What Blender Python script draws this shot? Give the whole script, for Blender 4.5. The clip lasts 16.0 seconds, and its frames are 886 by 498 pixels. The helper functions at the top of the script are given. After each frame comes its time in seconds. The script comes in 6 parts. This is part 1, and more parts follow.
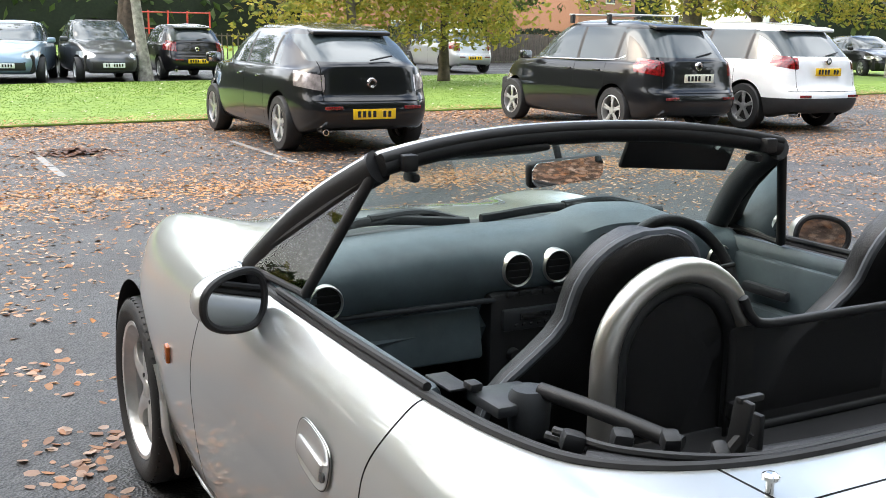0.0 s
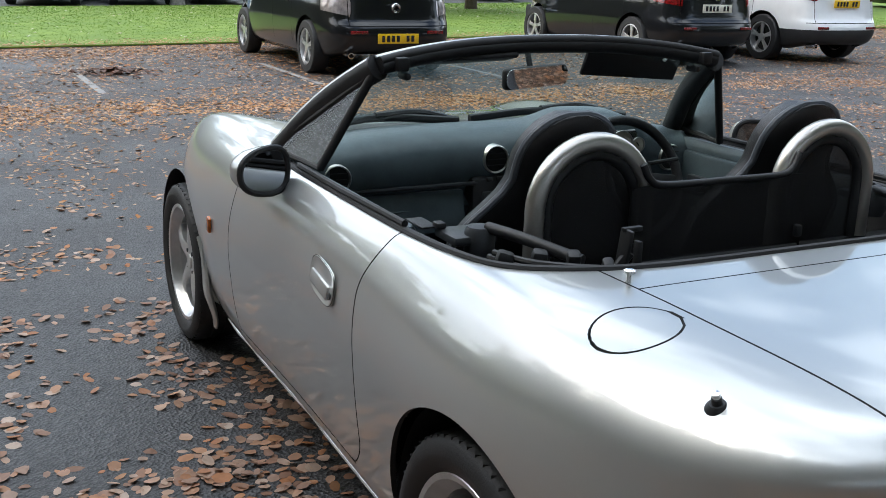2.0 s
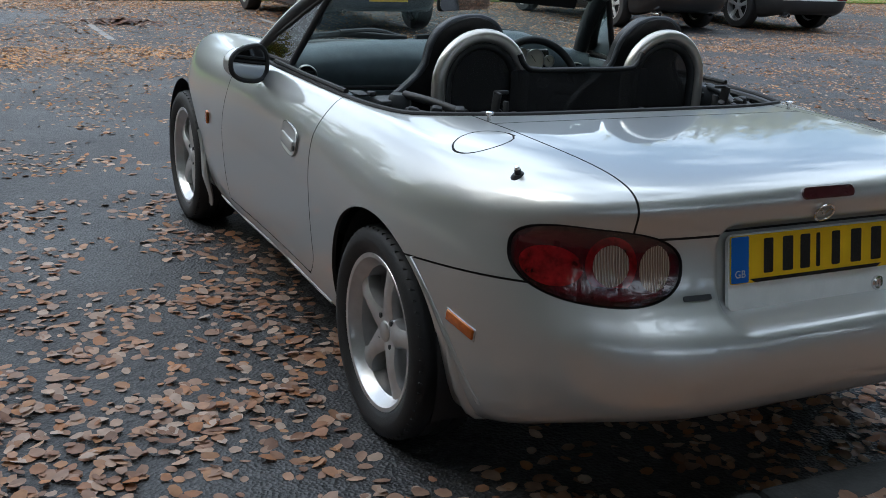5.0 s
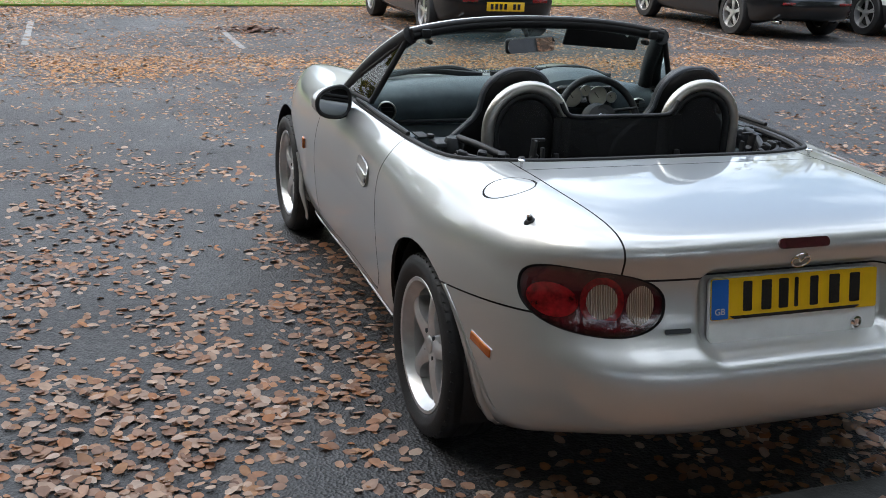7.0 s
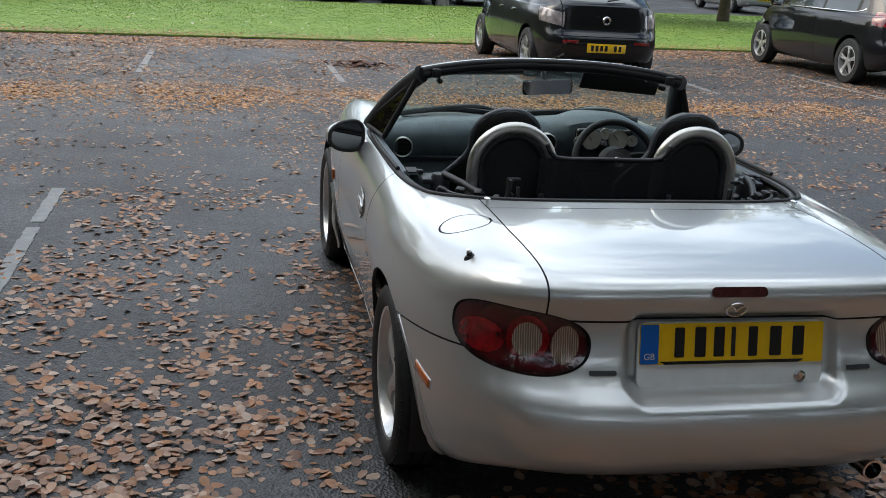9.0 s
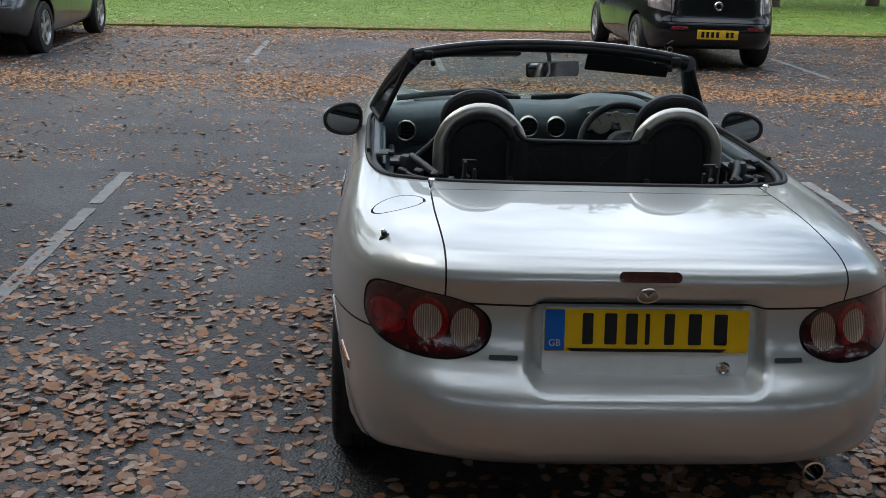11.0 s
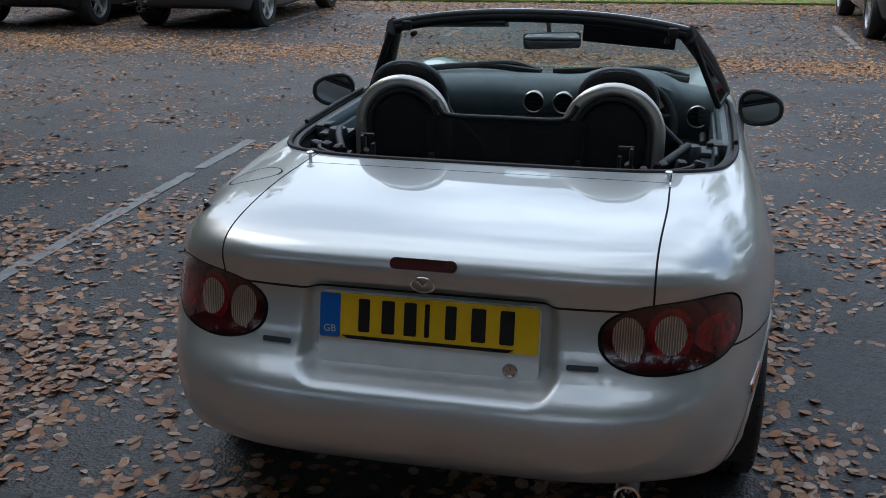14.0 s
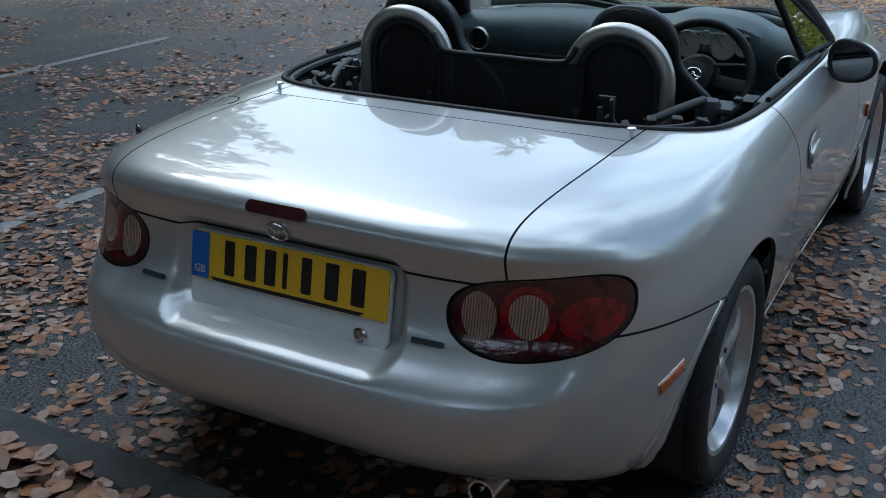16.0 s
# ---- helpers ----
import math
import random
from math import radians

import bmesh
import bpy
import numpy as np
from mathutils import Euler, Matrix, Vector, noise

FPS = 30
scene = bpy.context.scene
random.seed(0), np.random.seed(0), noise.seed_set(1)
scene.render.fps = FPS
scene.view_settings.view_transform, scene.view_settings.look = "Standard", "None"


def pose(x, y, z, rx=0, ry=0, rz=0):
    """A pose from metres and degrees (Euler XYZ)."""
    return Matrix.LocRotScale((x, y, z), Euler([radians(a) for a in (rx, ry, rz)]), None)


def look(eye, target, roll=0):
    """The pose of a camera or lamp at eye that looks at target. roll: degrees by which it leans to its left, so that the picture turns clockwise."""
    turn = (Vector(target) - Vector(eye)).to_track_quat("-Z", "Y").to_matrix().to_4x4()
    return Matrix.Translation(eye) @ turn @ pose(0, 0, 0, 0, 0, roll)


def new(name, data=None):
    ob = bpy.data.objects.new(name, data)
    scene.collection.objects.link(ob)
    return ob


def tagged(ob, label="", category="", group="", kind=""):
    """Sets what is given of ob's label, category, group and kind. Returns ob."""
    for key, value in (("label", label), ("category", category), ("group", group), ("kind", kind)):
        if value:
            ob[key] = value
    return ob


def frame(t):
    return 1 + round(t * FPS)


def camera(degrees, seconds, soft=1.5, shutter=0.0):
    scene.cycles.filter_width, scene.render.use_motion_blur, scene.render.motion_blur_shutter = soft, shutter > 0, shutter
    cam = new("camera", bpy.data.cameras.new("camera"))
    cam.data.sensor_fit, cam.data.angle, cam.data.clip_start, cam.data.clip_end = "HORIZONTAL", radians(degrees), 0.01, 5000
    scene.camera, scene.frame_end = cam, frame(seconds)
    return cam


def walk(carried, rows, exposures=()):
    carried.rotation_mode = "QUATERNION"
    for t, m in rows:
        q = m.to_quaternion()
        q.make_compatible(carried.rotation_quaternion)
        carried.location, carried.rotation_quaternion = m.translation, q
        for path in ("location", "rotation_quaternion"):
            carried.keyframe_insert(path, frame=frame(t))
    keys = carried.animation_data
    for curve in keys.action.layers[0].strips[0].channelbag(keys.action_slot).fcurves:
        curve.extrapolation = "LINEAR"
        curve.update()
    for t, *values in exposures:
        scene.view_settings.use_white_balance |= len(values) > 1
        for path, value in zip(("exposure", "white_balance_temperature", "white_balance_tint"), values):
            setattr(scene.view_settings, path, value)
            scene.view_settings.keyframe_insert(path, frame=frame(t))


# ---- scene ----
cam = camera(45.9, 16.0, soft=0.8)
PATH = [
    (0, (-1.421, -0.889, 1.396), (-0.488, 0.832, 0.986), 1.0),
    (0.5, (-1.528, -1.047, 1.405), (-0.6, 0.67, 0.965), 1.1),
    (1, (-1.549, -1.191, 1.416), (-0.599, 0.511, 0.969), 1.7),
    (1.5, (-1.572, -1.346, 1.412), (-0.704, 0.388, 0.92), 1.4),
    (2, (-1.602, -1.462, 1.401), (-0.727, 0.254, 0.862), 1.7),
    (2.5, (-1.662, -1.613, 1.383), (-0.796, 0.11, 0.852), 2.7),
    (3, (-1.681, -1.774, 1.384), (-0.818, -0.055, 0.838), 2.5),
    (3.5, (-1.692, -1.928, 1.373), (-0.866, -0.18, 0.863), 3.2),
    (4, (-1.726, -2.066, 1.342), (-0.915, -0.312, 0.829), 2.3),
    (4.5, (-1.813, -2.238, 1.322), (-0.944, -0.533, 0.742), 3.3),
    (4.7, (-1.833, -2.302, 1.324), (-0.954, -0.603, 0.739), 3.2),
    (6.8, (-1.8, -2.849, 1.55), (-1.132, -1.074, 0.913), 1.9),
    (7, (-1.76, -2.859, 1.576), (-1.117, -1.066, 0.964), 2.6),
    (7.5, (-1.666, -2.901, 1.615), (-1.089, -1.067, 1.064), 2.0),
    (8, (-1.603, -2.924, 1.608), (-1.06, -1.069, 1.095), 0.7),
    (8.5, (-1.472, -2.991, 1.606), (-0.986, -1.126, 1.07), 2.7),
    (8.7, (-1.403, -3.046, 1.62), (-0.949, -1.179, 1.066), 3.2),
    (10.8, (-0.762, -3.135, 1.597), (-0.594, -1.223, 1.032), 2.6),
    (11, (-0.679, -3.135, 1.607), (-0.553, -1.227, 1.022), 2.0),
    (11.5, (-0.505, -3.132, 1.598), (-0.463, -1.226, 0.993), -1.0),
    (12, (-0.31, -3.094, 1.585), (-0.319, -1.191, 0.97), 0.8),
    (12.5, (-0.116, -3.057, 1.598), (-0.168, -1.156, 0.978), -1.4),
    (13, (0.091, -3.021, 1.597), (-0.005, -1.123, 0.973), -0.5),
    (13.5, (0.318, -3.006, 1.617), (-0.016, -1.138, 0.985), 0.2),
    (14, (0.531, -2.891, 1.592), (0.11, -1.042, 0.954), 0.1),
    (14.5, (0.732, -2.741, 1.593), (0.208, -0.924, 0.941), -0.2),
    (15, (0.991, -2.61, 1.576), (0.32, -0.865, 0.866), 0.5),
    (15.5, (1.166, -2.511, 1.563), (0.341, -0.85, 0.815), -0.5),
    (16, (1.303, -2.338, 1.537), (0.387, -0.724, 0.791), -0.5),
]
EXPOSURES = [
    (0.0, 1.62, 6700, 8),
    (1.5, 1.12, 6400, 7),
    (3.5, 0.60, 5950, 4),
    (4.7, 0.60, 5950, 4),
    (7.0, 0.98, 6350, 8),
    (8.0, 0.80, 6350, 6),
    (11.0, 0.34, 6300, 7),
    (13.0, 0.17, 5850, 6),
    (14.5, 0.13, 5800, 6),
    (16.0, 0.20, 5350, 2),
]
walk(cam, [(t, look(eye, target, roll)) for t, eye, target, roll in PATH], EXPOSURES)

# ---- light ----
world = bpy.data.worlds.new("sky")
scene.world = world
world.use_nodes = True
wn, wl = world.node_tree.nodes, world.node_tree.links
sky = wn.new("ShaderNodeTexSky")
sky.sky_type = "NISHITA"
sky.sun_disc = False
sky.sun_elevation = radians(38)
sky.sun_rotation = radians(-67)
sky.dust_density = 3.0
# broken cloud over the clear sky
coord = wn.new("ShaderNodeTexCoord")
stretch = wn.new("ShaderNodeMapping")
stretch.inputs["Scale"].default_value = (1.0, 1.0, 1.7)
cloud = wn.new("ShaderNodeTexNoise")
cloud.inputs["Scale"].default_value = 2.3
cloud.inputs["Detail"].default_value = 7
cloud.inputs["Roughness"].default_value = 0.55
ramp = wn.new("ShaderNodeValToRGB")
ramp.color_ramp.elements[0].position = 0.40
ramp.color_ramp.elements[1].position = 0.62
mix = wn.new("ShaderNodeMixRGB")
toward = wn.new("ShaderNodeVectorMath")
toward.operation = "DOT_PRODUCT"
toward.inputs[1].default_value = Vector((10, 7, 5)).normalized()
glow = wn.new("ShaderNodeMapRange")
glow.inputs["From Min"].default_value, glow.inputs["From Max"].default_value = 0.0, 1.0
glow.inputs["To Min"].default_value, glow.inputs["To Max"].default_value = 0.88, 1.22
lit = wn.new("ShaderNodeVectorMath")
lit.operation = "SCALE"
lit.inputs[0].default_value = (10.8, 11.3, 12.2)
back = wn["Background"]
back.inputs[1].default_value = 0.14
wl.new(coord.outputs["Generated"], stretch.inputs[0])
wl.new(stretch.outputs[0], cloud.inputs["Vector"])
wl.new(cloud.outputs["Fac"], ramp.inputs[0])
wl.new(ramp.outputs[0], mix.inputs[0])
wl.new(sky.outputs[0], mix.inputs[1])
wl.new(coord.outputs["Generated"], toward.inputs[0])
wl.new(toward.outputs["Value"], glow.inputs[0])
wl.new(glow.outputs[0], lit.inputs["Scale"])
wl.new(lit.outputs[0], mix.inputs[2])
wl.new(mix.outputs[0], back.inputs[0])

sun = new("sun", bpy.data.lights.new("sun", "SUN"))
sun.data.energy = 0.55
sun.data.angle = radians(40)
sun.data.color = (1.0, 0.95, 0.88)
sun.matrix_world = look((-12, 5, 13), (0, 0, 0))


# ---- materials ----
def material(name, color, rough=0.5, metal=0.0, coat=0.0, vary=0.0, scale=8.0, bump=0.0, bump_scale=60.0, spec=0.5, second=None, per=""):
    m = bpy.data.materials.new(name)
    m.use_nodes = True
    n, k = m.node_tree.nodes, m.node_tree.links
    b = n["Principled BSDF"]
    b.inputs["Base Color"].default_value = (*color, 1)
    b.inputs["Roughness"].default_value = rough
    b.inputs["Metallic"].default_value = metal
    b.inputs["Coat Weight"].default_value = coat
    b.inputs["Coat Roughness"].default_value = 0.02
    b.inputs["Specular IOR Level"].default_value = spec
    tc = n.new("ShaderNodeTexCoord")
    if vary or second:
        nz = n.new("ShaderNodeTexNoise")
        nz.inputs["Scale"].default_value = scale
        nz.inputs["Detail"].default_value = 6
        nz.inputs["Roughness"].default_value = 0.65
        k.new(tc.outputs["Object"], nz.inputs["Vector"])
        r = n.new("ShaderNodeValToRGB")
        other = second or tuple(min(1, c * (1 + 1.2 * vary)) for c in color)
        low = tuple(c * (1 - vary) for c in color) if not second else color
        r.color_ramp.elements[0].color, r.color_ramp.elements[1].color = (*low, 1), (*other, 1)
        r.color_ramp.elements[0].position, r.color_ramp.elements[1].position = 0.32, 0.68
        k.new(nz.outputs["Fac"], r.inputs[0])
        k.new(r.outputs[0], b.inputs["Base Color"])
        rr = n.new("ShaderNodeMapRange")
        rr.inputs["To Min"].default_value, rr.inputs["To Max"].default_value = rough * 0.85, min(1, rough * 1.2)
        k.new(nz.outputs["Fac"], rr.inputs[0])
        k.new(rr.outputs[0], b.inputs["Roughness"])
    if bump:
        bn = n.new("ShaderNodeTexNoise")
        bn.inputs["Scale"].default_value = bump_scale
        bn.inputs["Detail"].default_value = 4
        k.new(tc.outputs["Object"], bn.inputs["Vector"])
        bb = n.new("ShaderNodeBump")
        bb.inputs["Strength"].default_value = bump
        bb.inputs["Distance"].default_value = 0.004
        k.new(bn.outputs["Fac"], bb.inputs["Height"])
        k.new(bb.outputs[0], b.inputs["Normal"])
    return m


def leafy(name, colors, rough=0.6, translucent=0.25):
    """Colours picked leaf by leaf."""
    m = bpy.data.materials.new(name)
    m.use_nodes = True
    n, k = m.node_tree.nodes, m.node_tree.links
    b = n["Principled BSDF"]
    b.inputs["Roughness"].default_value = rough
    geo = n.new("ShaderNodeNewGeometry")
    r = n.new("ShaderNodeValToRGB")
    while len(r.color_ramp.elements) < len(colors):
        r.color_ramp.elements.new(0.5)
    for i, c in enumerate(colors):
        r.color_ramp.elements[i].position = i / (len(colors) - 1)
        r.color_ramp.elements[i].color = (*c, 1)
    k.new(geo.outputs["Random Per Island"], r.inputs[0])
    tc = n.new("ShaderNodeTexCoord")
    nz = n.new("ShaderNodeTexNoise")
    nz.inputs["Scale"].default_value = 35
    k.new(tc.outputs["Object"], nz.inputs["Vector"])
    mr = n.new("ShaderNodeMapRange")
    mr.inputs["To Min"].default_value, mr.inputs["To Max"].default_value = 0.6, 1.3
    k.new(nz.outputs["Fac"], mr.inputs[0])
    mul = n.new("ShaderNodeMixRGB")
    mul.blend_type = "MULTIPLY"
    mul.inputs[0].default_value = 1
    k.new(r.outputs[0], mul.inputs[1])
    k.new(mr.outputs[0], mul.inputs[2])
    k.new(mul.outputs[0], b.inputs["Base Color"])
    if translucent:
        tr = n.new("ShaderNodeBsdfTranslucent")
        k.new(mul.outputs[0], tr.inputs[0])
        mx = n.new("ShaderNodeMixShader")
        mx.inputs[0].default_value = translucent
        k.new(b.outputs[0], mx.inputs[1])
        k.new(tr.outputs[0], mx.inputs[2])
        k.new(mx.outputs[0], n["Material Output"].inputs[0])
    return m


def glass(name, tint=(0.9, 0.95, 0.93), alpha=0.12):
    """Thin pane: mostly clear, with a clear-coat reflection."""
    m = bpy.data.materials.new(name)
    m.use_nodes = True
    n, k = m.node_tree.nodes, m.node_tree.links
    n.remove(n["Principled BSDF"])
    t = n.new("ShaderNodeBsdfTransparent")
    t.inputs[0].default_value = (*tint, 1)
    g = n.new("ShaderNodeBsdfGlossy")
    g.inputs["Roughness"].default_value = 0.02
    fr = n.new("ShaderNodeFresnel")
    fr.inputs[0].default_value = 1.45
    mx = n.new("ShaderNodeMixShader")
    k.new(fr.outputs[0], mx.inputs[0])
    k.new(t.outputs[0], mx.inputs[1])
    k.new(g.outputs[0], mx.inputs[2])
    k.new(mx.outputs[0], n["Material Output"].inputs[0])
    return m


SILVER = material("silver_paint", (0.53, 0.54, 0.525), 0.38, 0.70, coat=1.0, vary=0.04, scale=900)
SILVER.node_tree.nodes["Principled BSDF"].inputs["Coat IOR"].default_value = 1.9
# near-black that stands for the shade in gaps, hollows and undersides
GAP = material("shade_black", (0.012, 0.012, 0.012), 0.8)
BLACK_PLASTIC = material("black_plastic", (0.014, 0.0145, 0.016), 0.5, vary=0.25, scale=14, bump=0.15, bump_scale=500)
GREY_PLASTIC = material("grey_plastic", (0.030, 0.033, 0.037), 0.42, vary=0.2, scale=20, bump=0.12, bump_scale=600)
DASH = material("dash_vinyl", (0.078, 0.104, 0.118), 0.38, vary=0.2, scale=9, bump=0.25, bump_scale=700)
RUBBER = material("rubber", (0.016, 0.016, 0.017), 0.62, vary=0.3, scale=30)
TYRE = material("tyre_rubber", (0.013, 0.013, 0.014), 0.6, vary=0.35, scale=25, bump=0.2, bump_scale=200)
ALLOY = material("alloy", (0.60, 0.60, 0.60), 0.3, 0.75, coat=0.4, vary=0.08, scale=20)
STEEL = material("brushed_steel", (0.60, 0.58, 0.54), 0.33, 0.92)
CHROME = material("chrome", (0.75, 0.75, 0.75), 0.1, 1.0)
LENS_RED = material("red_lens", (0.055, 0.003, 0.006), 0.12, coat=1.0, vary=0.3, scale=18)
LENS_BRIGHT = material("bright_red_lens", (0.15, 0.005, 0.007), 0.1, coat=1.0, vary=0.75, scale=28)
LENS_DARK = material("smoked_lens", (0.05, 0.012, 0.014), 0.15, coat=1.0, vary=0.15, scale=30)
LENS_EDGE = material("lens_edge", (0.018, 0.004, 0.006), 0.15, coat=1.0)
LENS_CLEAR = material("clear_ribbed_lens", (0.26, 0.15, 0.12), 0.22, 0.55, coat=1.0, vary=0.3, scale=30)
LENS_AMBER = material("amber_lens", (0.48, 0.11, 0.008), 0.2, coat=0.6, vary=0.2, scale=60)
PLATE_WHITE = material("white_plastic", (0.74, 0.76, 0.74), 0.4, vary=0.05, scale=15)
PLATE_YELLOW = material("plate_yellow", (0.80, 0.50, 0.016), 0.12, coat=1.0, vary=0.04, scale=20)
PLATE_BLUE = material("plate_blue", (0.02, 0.13, 0.48), 0.15, coat=0.8)
PLATE_PALE = material("plate_pale", (0.72, 0.70, 0.58), 0.25, vary=0.1, scale=30)
INK = material("black_ink", (0.012, 0.012, 0.012), 0.25, coat=0.5)
SEAT = material("black_leather", (0.016, 0.016, 0.018), 0.42, vary=0.3, scale=25, bump=0.35, bump_scale=350)
PIPING = material("seat_piping", (0.085, 0.095, 0.11), 0.5, vary=0.15, scale=40)
CARPET = material("carpet", (0.012, 0.012, 0.013), 0.95, vary=0.4, scale=80)
DIAL = material("cream_dial", (0.60, 0.56, 0.46), 0.45, vary=0.06, scale=60)
MIRROR = material("mirror_glass", (0.85, 0.87, 0.88), 0.02, 1.0)
# door mirror glass, its colour darkened to imitate a reflection of dark trees
DOOR_MIRROR = material("dimmed_mirror_glass", (0.34, 0.36, 0.38), 0.03, 1.0)
SCREEN = glass("windscreen_glass", (0.78, 0.86, 0.82))
NET = bpy.data.materials.new("net")
NET.use_nodes = True
_n, _k = NET.node_tree.nodes, NET.node_tree.links
_n["Principled BSDF"].inputs["Base Color"].default_value = (0.010, 0.010, 0.011, 1)
_n["Principled BSDF"].inputs["Roughness"].default_value = 0.6
_t = _n.new("ShaderNodeBsdfTransparent")
_m = _n.new("ShaderNodeMixShader")
_m.inputs[0].default_value = 0.78
_k.new(_t.outputs[0], _m.inputs[1])
_k.new(_n["Principled BSDF"].outputs[0], _m.inputs[2])
_k.new(_m.outputs[0], _n["Material Output"].inputs[0])


# upright ribs over the silvered bowls of the clear lenses
_n, _k = LENS_CLEAR.node_tree.nodes, LENS_CLEAR.node_tree.links
_w = _n.new("ShaderNodeTexWave")
_w.inputs["Scale"].default_value, _w.inputs["Distortion"].default_value = 55, 0.6
_b = _n.new("ShaderNodeBump")
_b.inputs["Strength"].default_value, _b.inputs["Distance"].default_value = 1.0, 0.004
_c = _n.new("ShaderNodeTexCoord")
_r = _n.new("ShaderNodeValToRGB")
_r.color_ramp.elements[0].color, _r.color_ramp.elements[1].color = (0.28, 0.17, 0.12, 1), (0.72, 0.62, 0.52, 1)
_k.new(_c.outputs["Object"], _w.inputs["Vector"])
_k.new(_w.outputs["Fac"], _r.inputs[0])
_k.new(_r.outputs[0], _n["Principled BSDF"].inputs["Base Color"])
_k.new(_w.outputs["Fac"], _b.inputs["Height"])
_k.new(_b.outputs[0], _n["Principled BSDF"].inputs["Normal"])

# ---- mesh helpers ----
def fast_mesh(name, co, polys, mat, smooth=False):
    """Many small faces of one size at once."""
    me = bpy.data.meshes.new(name)
    n, k = polys.shape
    me.vertices.add(len(co))
    me.vertices.foreach_set("co", np.ascontiguousarray(co, dtype=np.float32).ravel())
    me.loops.add(n * k)
    me.loops.foreach_set("vertex_index", np.ascontiguousarray(polys, dtype=np.int32).ravel())
    me.polygons.add(n)
    me.polygons.foreach_set("loop_start", np.arange(0, n * k, k, dtype=np.int32))
    me.polygons.foreach_set("use_smooth", np.full(n, smooth))
    me.update(calc_edges=True)
    me.materials.append(mat)
    return new(name, me)


def turns(a):
    """Rotation matrices from rows of Euler angles."""
    (cx, cy, cz), (sx, sy, sz) = np.cos(a).T, np.sin(a).T
    return np.stack([np.stack([cz * cy, cz * sy * sx - sz * cx, cz * sy * cx + sz * sx], 1), np.stack([sz * cy, sz * sy * sx + cz * cx, sz * sy * cx - cz * sx], 1), np.stack([-sy, cy * sx, cy * cx], 1)], 1)


def scatter(name, places, sizes, shape, faces, angles, mat, smooth=False):
    """One small shape at every place."""
    q = shape if shape.ndim == 3 else np.repeat(shape[None], len(places), 0)
    q = np.einsum("nij,nkj->nki", turns(angles), q * sizes[:, None, None]) + places[:, None, :]
    m = q.shape[1]
    idx = (np.arange(len(places)) * m)[:, None, None] + np.array(faces)[None]
    return fast_mesh(name, q.reshape(-1, 3), idx.reshape(-1, len(faces[0])), mat, smooth)


def link_bm(name, bm, mat, parent=None, label="", smooth=True):
    me = bpy.data.meshes.new(name)
    bm.normal_update()
    bm.to_mesh(me)
    bm.free()
    me.materials.append(mat)
    for p in me.polygons:
        p.use_smooth = smooth
    if smooth:
        me.set_sharp_from_angle(angle=radians(40))
    ob = new(name, me)
    if parent:
        ob.parent = parent
    if label:
        ob["label"] = label
    return ob


part = link_bm


def mesh(name, verts, faces, mat, parent=None, label="", smooth=True):
    me = bpy.data.meshes.new(name)
    me.from_pydata([tuple(v) for v in verts], [], faces)
    me.materials.append(mat)
    for p in me.polygons:
        p.use_smooth = smooth
    if smooth:
        me.set_sharp_from_angle(angle=radians(40))
    ob = new(name, me)
    if parent:
        ob.parent = parent
    if label:
        ob["label"] = label
    return ob


def thing(name, label, category, at=(0, 0, 0), turn=0.0, group=""):
    e = new(name)
    e.empty_display_size = 0.2
    e.matrix_world = pose(*at, 0, 0, turn)
    return tagged(e, label, category, group)


def box(size, at=(0, 0, 0), bevel=0.004, turn=(0, 0, 0), segs=2):
    bm = bmesh.new()
    bmesh.ops.create_cube(bm, size=1)
    bmesh.ops.scale(bm, vec=size, verts=bm.verts)
    if bevel:
        bmesh.ops.bevel(bm, geom=bm.edges[:], offset=min(bevel, min(size) * 0.45), segments=segs, affect="EDGES", profile=0.5)
    bmesh.ops.transform(bm, matrix=pose(*at, *turn), verts=bm.verts)
    return bm


def merge(*bms):
    out = bms[0]
    for b in bms[1:]:
        me = bpy.data.meshes.new("tmp")
        b.to_mesh(me)
        out.from_mesh(me)
        b.free()
        bpy.data.meshes.remove(me)
    return out


def lathe(profile, segs=48, axis="x", at=(0, 0, 0), closed=False):
    """profile: (radius, distance along the axis) pairs, turned about the axis."""
    bm = bmesh.new()
    rings = []
    for r, a in profile:
        row = []
        for i in range(segs):
            w = 2 * math.pi * i / segs
            c, s = r * math.cos(w), r * math.sin(w)
            p = {"x": (a, c, s), "y": (c, a, s), "z": (c, s, a)}[axis]
            row.append(bm.verts.new((p[0] + at[0], p[1] + at[1], p[2] + at[2])))
        rings.append(row)
    pairs = list(zip(rings, rings[1:])) + ([(rings[-1], rings[0])] if closed else [])
    for p, q in pairs:
        for i in range(segs):
            j = (i + 1) % segs
            bm.faces.new((p[i], p[j], q[j], q[i]))
    if not closed:
        bm.faces.new(rings[0][::-1])
        bm.faces.new(rings[-1])
    bmesh.ops.recalc_face_normals(bm, faces=bm.faces)
    return bm


def smooth_path(points, steps=8):
    """Catmull-Rom through the points."""
    P = [np.array(p, float) for p in points]
    P = [2 * P[0] - P[1]] + P + [2 * P[-1] - P[-2]]
    out = []
    for i in range(1, len(P) - 2):
        for k in range(steps):
            t = k / steps
            a, b, c, d = P[i - 1], P[i], P[i + 1], P[i + 2]
            out.append(0.5 * (2 * b + (c - a) * t + (2 * a - 5 * b + 4 * c - d) * t * t + (3 * b - a - 3 * c + d) * t ** 3))
    out.append(P[-2])
    return out


